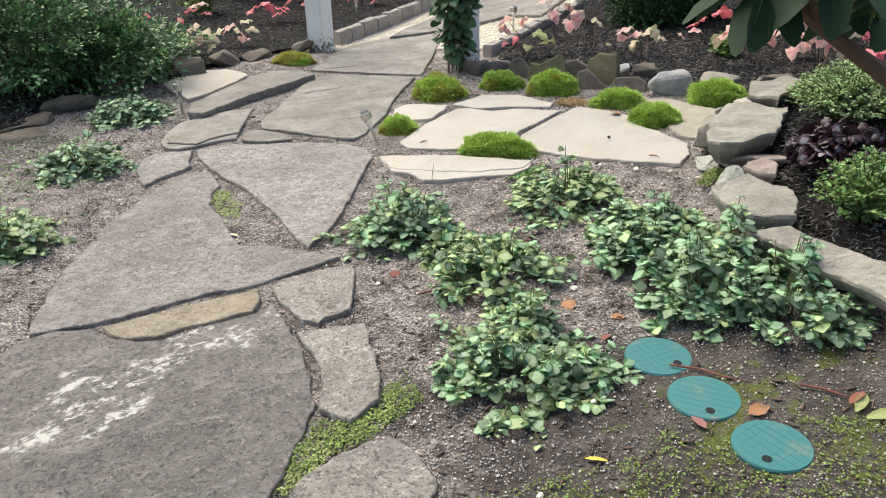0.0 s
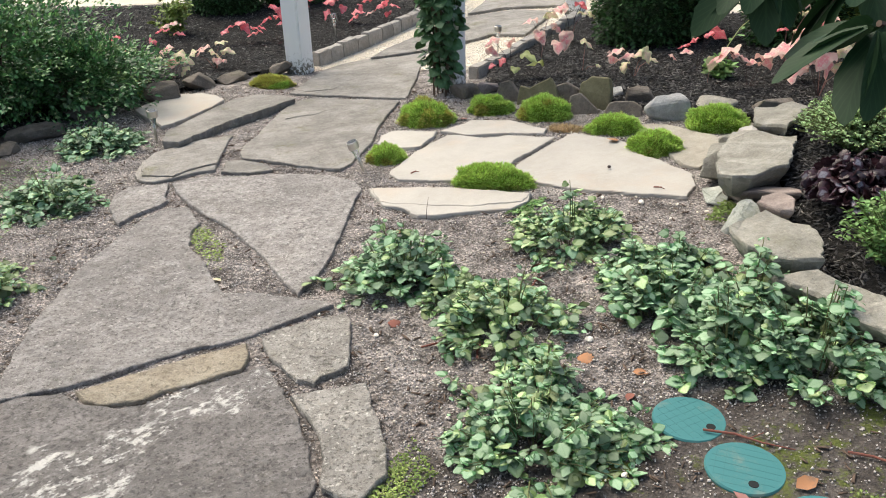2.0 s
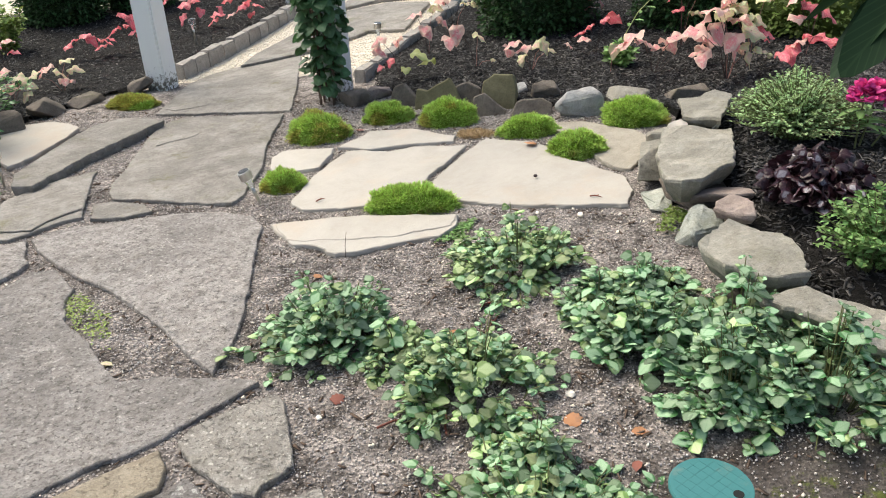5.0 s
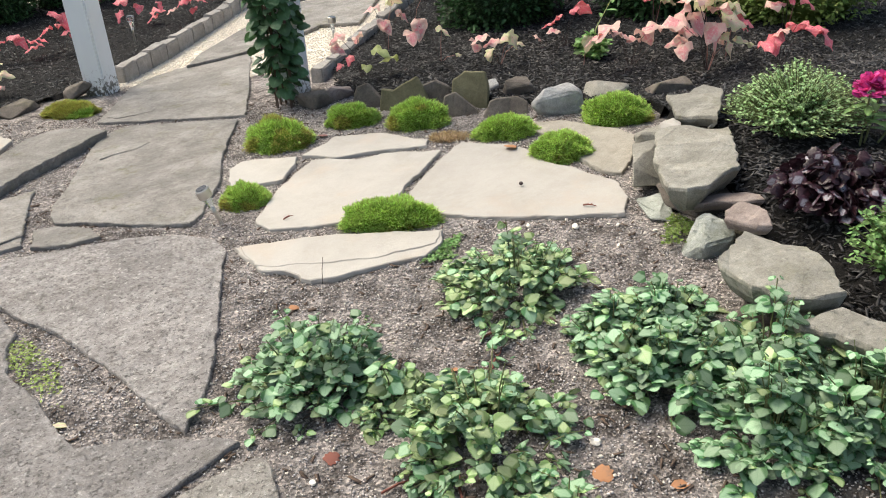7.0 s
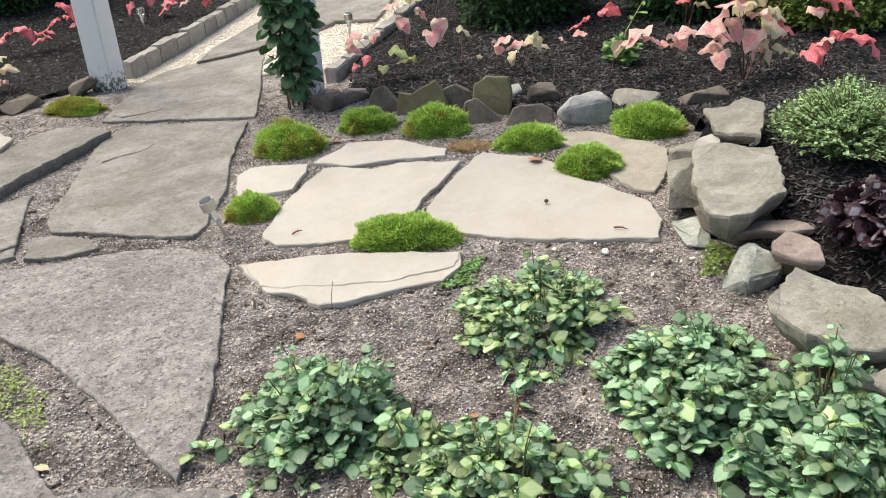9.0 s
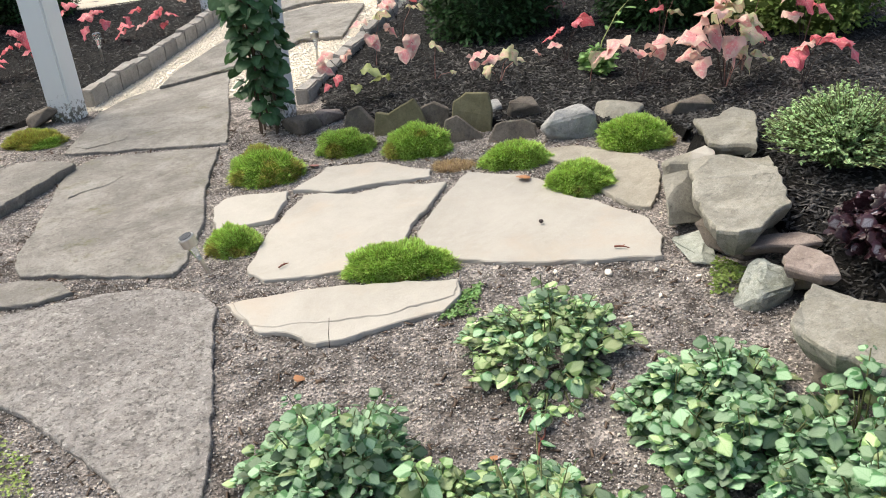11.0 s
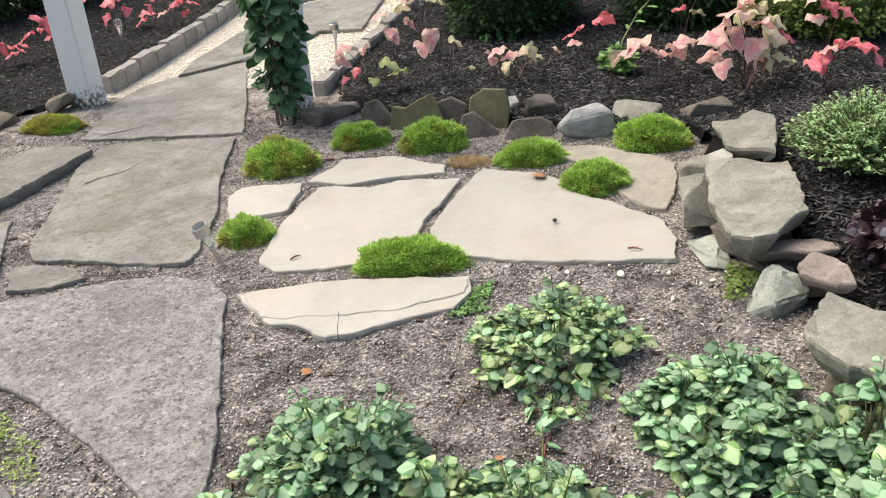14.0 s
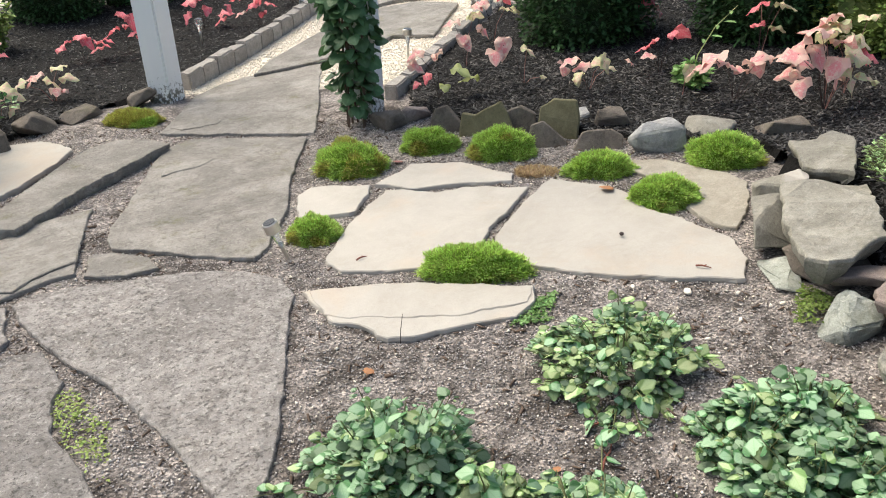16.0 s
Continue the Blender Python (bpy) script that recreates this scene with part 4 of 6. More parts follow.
# ---------------------------------------------------------------- arbor posts, kerbs
def arbor_post(x, y, group="arbor posts"):
    e = thing("arbor_post", x, y, ground_z(x, y) - 0.02, "white painted square arbor post with dirty foot", "post", group, -30)
    bm = bmesh.new()
    bmesh.ops.create_cube(bm, size=1.0, matrix=Matrix.Translation((0, 0, 1.1)) @ Matrix.Diagonal((0.136, 0.136, 2.2, 1)))
    bmesh.ops.bevel(bm, geom=list(bm.edges), offset=0.008, segments=2, affect='EDGES')
    part("shaft", bm, POST, e)
    return e


for x, y in ((-0.897, 5.871), (0.108, 5.149), (0.048, 7.996), (1.222, 7.148)):
    arbor_post(x, y)


def kerb_block(x, y, length, turn, seed, sink=0.0):
    rnd = random.Random(seed)
    bm = bmesh.new()
    bmesh.ops.create_cube(bm, size=1.0, matrix=Matrix.Diagonal((length, 0.07, 0.16, 1)))
    bmesh.ops.bevel(bm, geom=list(bm.edges), offset=0.007, segments=2, affect='EDGES')
    bmesh.ops.subdivide_edges(bm, edges=[e for e in bm.edges if e.calc_length() > 0.05], cuts=3, use_grid_fill=True)
    for v in bm.verts:
        v.co += Vector((0, 0, 0.012 * noise.noise(v.co * 14 + Vector((seed, 0, 0))))) + noise.noise_vector(v.co * 25) * 0.004
    ob = part("kerb_block", bm, KERB_STONE)
    ob.matrix_basis = pose(x, y, ground_z(x, y) + 0.05 - sink + rnd.uniform(-0.008, 0.008), rnd.uniform(-3, 3), rnd.uniform(-2, 2), turn + rnd.uniform(-2, 2))
    return tagged(ob, "grey concrete kerb block edging the gravel", "kerb", "kerb blocks along the path")


def kerb_row(a, b, seed, sink=0.0):
    a, b = Vector(a), Vector(b)
    d = b - a
    turn = math.degrees(math.atan2(d.y, d.x))
    s, i = 0.0, 0
    rnd = random.Random(seed)
    while s < d.length:
        w = rnd.uniform(0.15, 0.23)
        p = a + d.normalized() * (s + w / 2)
        kerb_block(p.x, p.y, w - 0.003, turn, seed + i, sink)
        s, i = s + w, i + 1


kerb_row((-0.803, 6.007), (0.059, 7.699), 200)
kerb_row((0.137, 8.004), (0.681, 8.92), 220)
kerb_row((0.252, 5.299), (1.2, 6.931), 240, 0.045)


# ---------------------------------------------------------------- plants
def moss_clump(x, y, rx, ry, h, turn=0, mat=None, n=2600, seed=1, label="bright green moss cushion on the slabs", size=0.0165, old=0):
    rnd = random.Random(seed)
    mat = mat or MOSS
    e = thing("moss_cushion", x, y, ground_z(x, y) + 0.01, label, "moss", "moss cushions", turn)
    bm = bmesh.new()
    bmesh.ops.create_icosphere(bm, subdivisions=4, radius=1.0)

    def lump(d):
        return 1 + 0.22 * noise.noise((d.x * 2.3 + seed, d.y * 2.3, d.z * 2.3)) + 0.12 * noise.noise((d.x * 7, d.y * 7 + seed, d.z * 7))
    for v in bm.verts:
        d = v.co.normalized()
        k = lump(d) * 0.92
        v.co = Vector((d.x * rx * k, d.y * ry * k, max(-0.03, d.z * h * k)))
    part("cushion", bm, MOSS_CORE if mat is MOSS or mat is MOSS_OLD else DRY, e, smooth_shade=True)
    mats, rust = [], []
    for i in range(n):
        a, u = rnd.uniform(0, 2 * math.pi), rnd.uniform(0.0, 1.0)
        d = Vector((math.cos(a) * math.sqrt(1 - u * u), math.sin(a) * math.sqrt(1 - u * u), u))
        k = lump(d) * rnd.uniform(0.86, 1.0)
        p = Vector((d.x * rx * k, d.y * ry * k, d.z * h * k))
        nrm = Vector((d.x / rx, d.y / ry, d.z / h)).normalized()
        w = nrm + Vector((rnd.gauss(0, 0.45), rnd.gauss(0, 0.45), rnd.gauss(0.25, 0.35)))
        mats.append(aim(p, w, size * rnd.uniform(0.6, 1.3), rnd.uniform(-1, 1), 0.95))
        rust.append(noise.noise((p.x * 11 + seed, p.y * 11, p.z * 11)) > (0.12 if old == 1 else 0.42 if old == 0 else -0.35))
    fresh = [m for m, r in zip(mats, rust) if not r]
    brown = [m for m, r in zip(mats, rust) if r]
    gather("needles", leaf_shape("blade"), fresh, mat, e)
    if brown:
        gather("needles", leaf_shape("blade"), brown, MOSS_OLD if mat is MOSS else mat, e, "browned needles")
    return e


MOSSES = [(-0.05, 4.486, 0.17, 0.12, 0.1, 1), (0.296, 4.568, 0.13, 0.08, 0.075, 0), (0.56, 4.357, 0.15, 0.09, 0.095, 0), (0.845, 4.005, 0.14, 0.08, 0.07, 0),
          (0.945, 3.678, 0.13, 0.09, 0.075, 0), (1.293, 3.898, 0.15, 0.1, 0.09, 0), (0.212, 3.446, 0.19, 0.085, 0.075, 0), (-0.25, 3.905, 0.105, 0.08, 0.06, 0),
          (-1.036, 5.537, 0.16, 0.1, 0.055, 2)]
for i, (x, y, rx, ry, h, old) in enumerate(MOSSES):
    moss_clump(x, y - 0.03, rx * 0.93, ry * 0.93, h * 1.25, -22, MOSS, 15000, 300 + i, "bright green moss cushion beside pale slabs" if old < 1 else "moss cushion browning at the edge of the path", old=old)
moss_clump(0.626, 4.081, 0.09, 0.05, 0.025, -20, DRY, 900, 320, "dried brown moss tuft between the slabs")


def lamium(x, y, r, h, n, seed, yellow=0.15, label="silver-leaved dead nettle clump growing in sandy soil", size=0.034, group="silver-leaved plants"):
    """A low mound of stems with pairs of heart-shaped silvery leaves."""
    rnd = random.Random(seed)
    e = thing("dead_nettle", x, y, ground_z(x, y), label, "ground cover", group)
    bm = bmesh.new()
    good, pale = [], []
    stems = max(12, int(n / 2.9))
    for s in range(stems):
        a, q = rnd.uniform(0, 6.283), math.sqrt(rnd.random())
        if noise.noise((math.cos(a) * q * r * 13 + seed, math.sin(a) * q * r * 13, 4.0)) < -0.28:
            continue
        q *= 1 + 0.3 * noise.noise((math.cos(a) * 1.7 + seed, math.sin(a) * 1.7, 1.0)) + (rnd.uniform(0.15, 0.5) if rnd.random() < 0.09 else 0)
        end = Vector((math.cos(a) * q * r, math.sin(a) * q * r, 0))
        top = h * max(0.25, 1 - 0.72 * q * q) * rnd.uniform(0.35, 1.25) * (1 + 0.75 * noise.noise((end.x * 10 + seed, end.y * 10, 0)))
        root = end * rnd.uniform(0.35, 0.7)
        pts = [root, root.lerp(end, 0.45) + Vector((0, 0, top * 0.7)), end + Vector((0, 0, top))]
        tube(bm, pts, [0.0022, 0.0018, 0.0012], 4)
        for k in range(rnd.randint(6, 11)):
            f = rnd.uniform(0.4, 1.0)
            p = pts[0].lerp(pts[1], f * 2) if f < 0.5 else pts[1].lerp(pts[2], f * 2 - 1)
            b = rnd.uniform(0, 6.283)
            out = Vector((math.cos(b), math.sin(b), 0)) * 1.0 + end.normalized() * 0.5
            w = out + Vector((0, 0, rnd.gauss(0.0, 0.3)))
            sz = size * rnd.choice((0.35, 0.45, 0.55, 0.65, 0.75, 0.9, 1.2)) * rnd.uniform(0.9, 1.1) * (0.75 if f > 0.9 else 1)
            m = aim(p + out.normalized() * 0.012, w, sz, rnd.gauss(0, 0.4), rnd.uniform(0.85, 1.1))
            (pale if rnd.random() < yellow or (f > 0.93 and rnd.random() < 0.12) else good).append(m)
    part("stem_cluster", bm, STEM, e)["kind"] = "stuff"
    soften(gather("leaves", leaf_shape("heart"), good, LAMIUM, e))
    if pale:
        soften(gather("leaves", leaf_shape("heart"), pale, LAMIUM_YELLOW, e, "yellow-green leaves"))
    return e


CLUMPS = [(-0.16, 2.63, 0.21, 0.16, 420, 0.1), (0.145, 2.25, 0.23, 0.14, 440, 0.45), (0.43, 2.8, 0.22, 0.145, 420, 0.55), (0.55, 2.45, 0.13, 0.12, 200, 0.15),
          (0.72, 2.47, 0.14, 0.14, 230, 0.1), (0.62, 2.28, 0.19, 0.15, 380, 0.1), (0.82, 2.2, 0.16, 0.17, 300, 0.08), (0.7, 2.0, 0.17, 0.165, 330, 0.05), (0.9, 1.95, 0.23, 0.19, 520, 0.05),
          (0.15, 1.74, 0.25, 0.115, 480, 0.15), (0.34, 1.7, 0.12, 0.08, 110, 0.1), (0.2, 1.95, 0.09, 0.13, 70, 0.3), (0.0, 2.45, 0.11, 0.12, 110, 0.7),
          (-1.71, 4.26, 0.25, 0.13, 460, 0.04), (-1.65, 3.455, 0.23, 0.15, 380, 0.12), (-1.6, 2.665, 0.2, 0.13, 300, 0.5)]
for i, (x, y, r, h, n, yl) in enumerate(CLUMPS):
    lamium(x, y, r, h, n, 400 + i, yl)


def shrub(name, x, y, r, h, n, mat, kind, size, label, seed, low=0.05, flat=1.0, core=0.8, up=0.3, category="shrub", lump=0.14, z=None, reach=1.04, hollow=None, inner=0.75):
    rnd = random.Random(seed)
    e = thing(name, x, y, (bed_z(x, y) if z is None else z), label, category)

    def shell(d):
        return 1 + lump * noise.noise((d.x * 2.1 + seed, d.y * 2.1, d.z * 2.1)) + lump * 0.7 * noise.noise((d.x * 5.5, d.y * 5.5 + seed, d.z * 5.5))
    bm = bmesh.new()
    for i in range(5):
        a = i * 1.26 + seed
        tube(bm, [(0.02 * math.cos(a), 0.02 * math.sin(a), 0), (0.25 * r * math.cos(a), 0.25 * r * math.sin(a), h * 0.35), (0.6 * r * math.cos(a), 0.6 * r * math.sin(a), h * 0.75)], [0.014, 0.009, 0.004], 6)
    part("stem_cluster", bm, BARK, e)["kind"] = "stuff"
    if core:
        bm = bmesh.new()
        bmesh.ops.create_icosphere(bm, subdivisions=4, radius=1.0)
        for v in bm.verts:
            d = v.co.normalized()
            k = shell(d) * core
            v.co = Vector((d.x * r * k, d.y * r * k * flat, low + (h - low) * (0.5 + 0.5 * d.z * k)))
        part("inner_foliage", bm, mat, e)
    mats = []
    for i in range(n):
        d = Vector((rnd.gauss(0, 1), rnd.gauss(0, 1), rnd.gauss(0, 1))).normalized()
        k = shell(d) * rnd.uniform(inner, reach)
        p = Vector((d.x * r * k, d.y * r * k * flat, low + (h - low) * (0.5 + 0.5 * d.z * k)))
        w = d + Vector((rnd.gauss(0, 0.55), rnd.gauss(0, 0.55), rnd.gauss(up, 0.5)))
        if hollow is not None and noise.noise((p.x * 7 + seed, p.y * 7, p.z * 9)) < hollow:
            continue
        mats.append(aim(p, w, size * rnd.uniform(0.6, 1.2), rnd.uniform(-0.8, 0.8)))
    gather("leaves", leaf_shape(kind), mats, mat, e)
    return e


def pale_outer_leaves(bush, r, h, n, seed):
    """Paler leaves on the outer, upper shoots of a shrub."""
    rnd = random.Random(seed)
    mats = []
    for i in range(n):
        d = Vector((rnd.gauss(0, 1), rnd.gauss(0, 1), abs(rnd.gauss(0.4, 0.8)))).normalized()
        k = 1 + 0.7 * noise.noise((d.x * 2.1 + seed, d.y * 2.1, d.z * 2.1)) + 0.49 * noise.noise((d.x * 5.5, d.y * 5.5 + seed, d.z * 5.5))
        if noise.noise((d.x * 6, d.y * 6, d.z * 6 + seed)) < 0.0:
            continue
        k *= rnd.uniform(1.0, 1.3)
        p = Vector((d.x * r * k, d.y * r * k, -0.05 + (h + 0.05) * (0.5 + 0.5 * d.z * k)))
        w = d + Vector((rnd.gauss(0, 0.6), rnd.gauss(0, 0.6), rnd.gauss(0.2, 0.4)))
        mats.append(aim(p, w, 0.028 * rnd.uniform(0.6, 1.1), rnd.uniform(-0.6, 0.6)))
    gather("leaves", leaf_shape("oval"), mats, BOX_PALE, bush, "paler outer leaves")


for i, (x, y, r, h, n) in enumerate(((-2.1, 5.0, 0.38, 0.42, 15000), (-2.46, 4.8, 0.46, 0.66, 17000), (-2.1, 5.45, 0.32, 0.2, 6000), (-2.8, 5.4, 0.6, 0.9, 6000), (-2.9, 4.7, 0.5, 0.8, 5000))):
    bush = shrub("boxwood_shrub", x, y, r, h, n, BOXWOOD, "oval", 0.034, "dense dark green small-leaved shrub beside the path", 501 + i, hollow=-0.05, low=-0.05, lump=0.7, core=0.0, up=0.25, reach=1.25, inner=0.45)
    pale_outer_leaves(bush, r, h, n // 7, 501 + i)
for i, (x, y, r) in enumerate(((1.503, 5.864, 0.4), (2.36, 5.357, 0.4), (-1.884, 8.323, 0.36), (-1.308, 8.789, 0.36))):
    shrub("arborvitae", x, y, r, 0.95, 16000, ARBORVITAE, "oval", 0.034, "round dark green dwarf arborvitae in mulch", 510 + i, low=-0.3, lump=0.12)
shrub("spirea_shrub", 2.823, 4.848, 0.42, 0.7, 8000, FERN, "oval", 0.032, "yellow-green small-leaved shrub in the mulch bed", 520, low=-0.2, lump=0.3)


def vine_on_post(x, y):
    rnd = random.Random(77)
    e = thing("climbing_vine", x, y, ground_z(x, y), "green clematis-like vine climbing the arbor post", "climbing plant")
    bm = bmesh.new()
    for i in range(7):
        a = rnd.uniform(0, 6.28)
        pts = [(0.05 * math.cos(a + k * 0.25), 0.05 * math.sin(a + k * 0.25), k * 0.16) for k in range(9)]
        tube(bm, pts, [0.005] * 9, 5)
    part("stem_cluster", bm, BARK, e)["kind"] = "stuff"
    mats = []
    for i in range(1000):
        z = 0.1 + 1.3 * rnd.random() ** 0.8
        a = rnd.uniform(0, 6.28)
        q = 0.125 * rnd.uniform(0.5, 1.15) * (0.8 + 0.5 * noise.noise((z * 5, a * 0.8, 0))) * (0.6 + 0.4 * smooth(z, 0.1, 0.4))
        p = Vector((q * math.cos(a), q * math.sin(a), z))
        w = Vector((math.cos(a), math.sin(a), rnd.gauss(-0.5, 0.4)))
        mats.append(aim(p, w, rnd.uniform(0.036, 0.066), rnd.gauss(0, 0.5), 1.15))
    gather("leaves", leaf_shape("heart"), mats, VINE, e)


vine_on_post(0.048, 5.014)


def caladium(x, y, leaves, seed, label):
    rnd = random.Random(seed)
    e = thing("caladium", x, y, bed_z(x, y), label, "foliage plant", "caladiums in the mulch beds")
    extra = [(lx + rnd.uniform(-0.07, 0.07), hi * rnd.uniform(0.5, 1.05), rnd.uniform(0, 360), rnd.uniform(-0.7, 0.1), size * rnd.uniform(0.75, 1.0), mat) for lx, hi, heading, nod, size, mat in leaves[::2] if len(leaves) > 2]
    named = {(l[0], l[1]) for l in leaves}
    for lx, hi, heading, nod, size, mat in leaves + extra:
        size *= 0.6
        a = radians(heading)
        tip = Vector((lx - x, rnd.uniform(-0.06, 0.04), hi))
        bm = bmesh.new()
        tube(bm, [(0, 0, -0.02), (tip.x * 0.35, tip.y * 0.3, hi * 0.6), tip], [0.002, 0.0016, 0.0012], 5)
        if (lx, hi) in named:
            part("stem", bm, PINK_STEM if mat is CREAM_LEAF else DARK_STEM, e)
        else:
            bm.free()
        w = Vector((math.cos(a), math.sin(a) * 0.8, nod if nod < -0.95 else nod * 0.3 + rnd.gauss(0, 0.25)))
        v, f, uv = leaf_shape("caladium")
        bend = v.copy()
        wave = rnd.uniform(0, 6)
        bend[:, 2] += 0.17 * np.sin(bend[:, 1] * 11 + wave + 1.5 * np.sign(bend[:, 0])) * np.abs(bend[:, 0]) * 2.2 + 0.25 * (np.abs(bend[:, 0]) ** 1.5) * rnd.uniform(-0.6, 1.0)
        ob = gather("leaf", (bend, f, uv), [aim(tip - w.normalized() * size * 0.3, w, size, rnd.gauss(0, 0.35), rnd.uniform(0.85, 1.1))], mat, e)
        ob.data.polygons.foreach_set("use_smooth", [True] * len(ob.data.polygons))
    return e


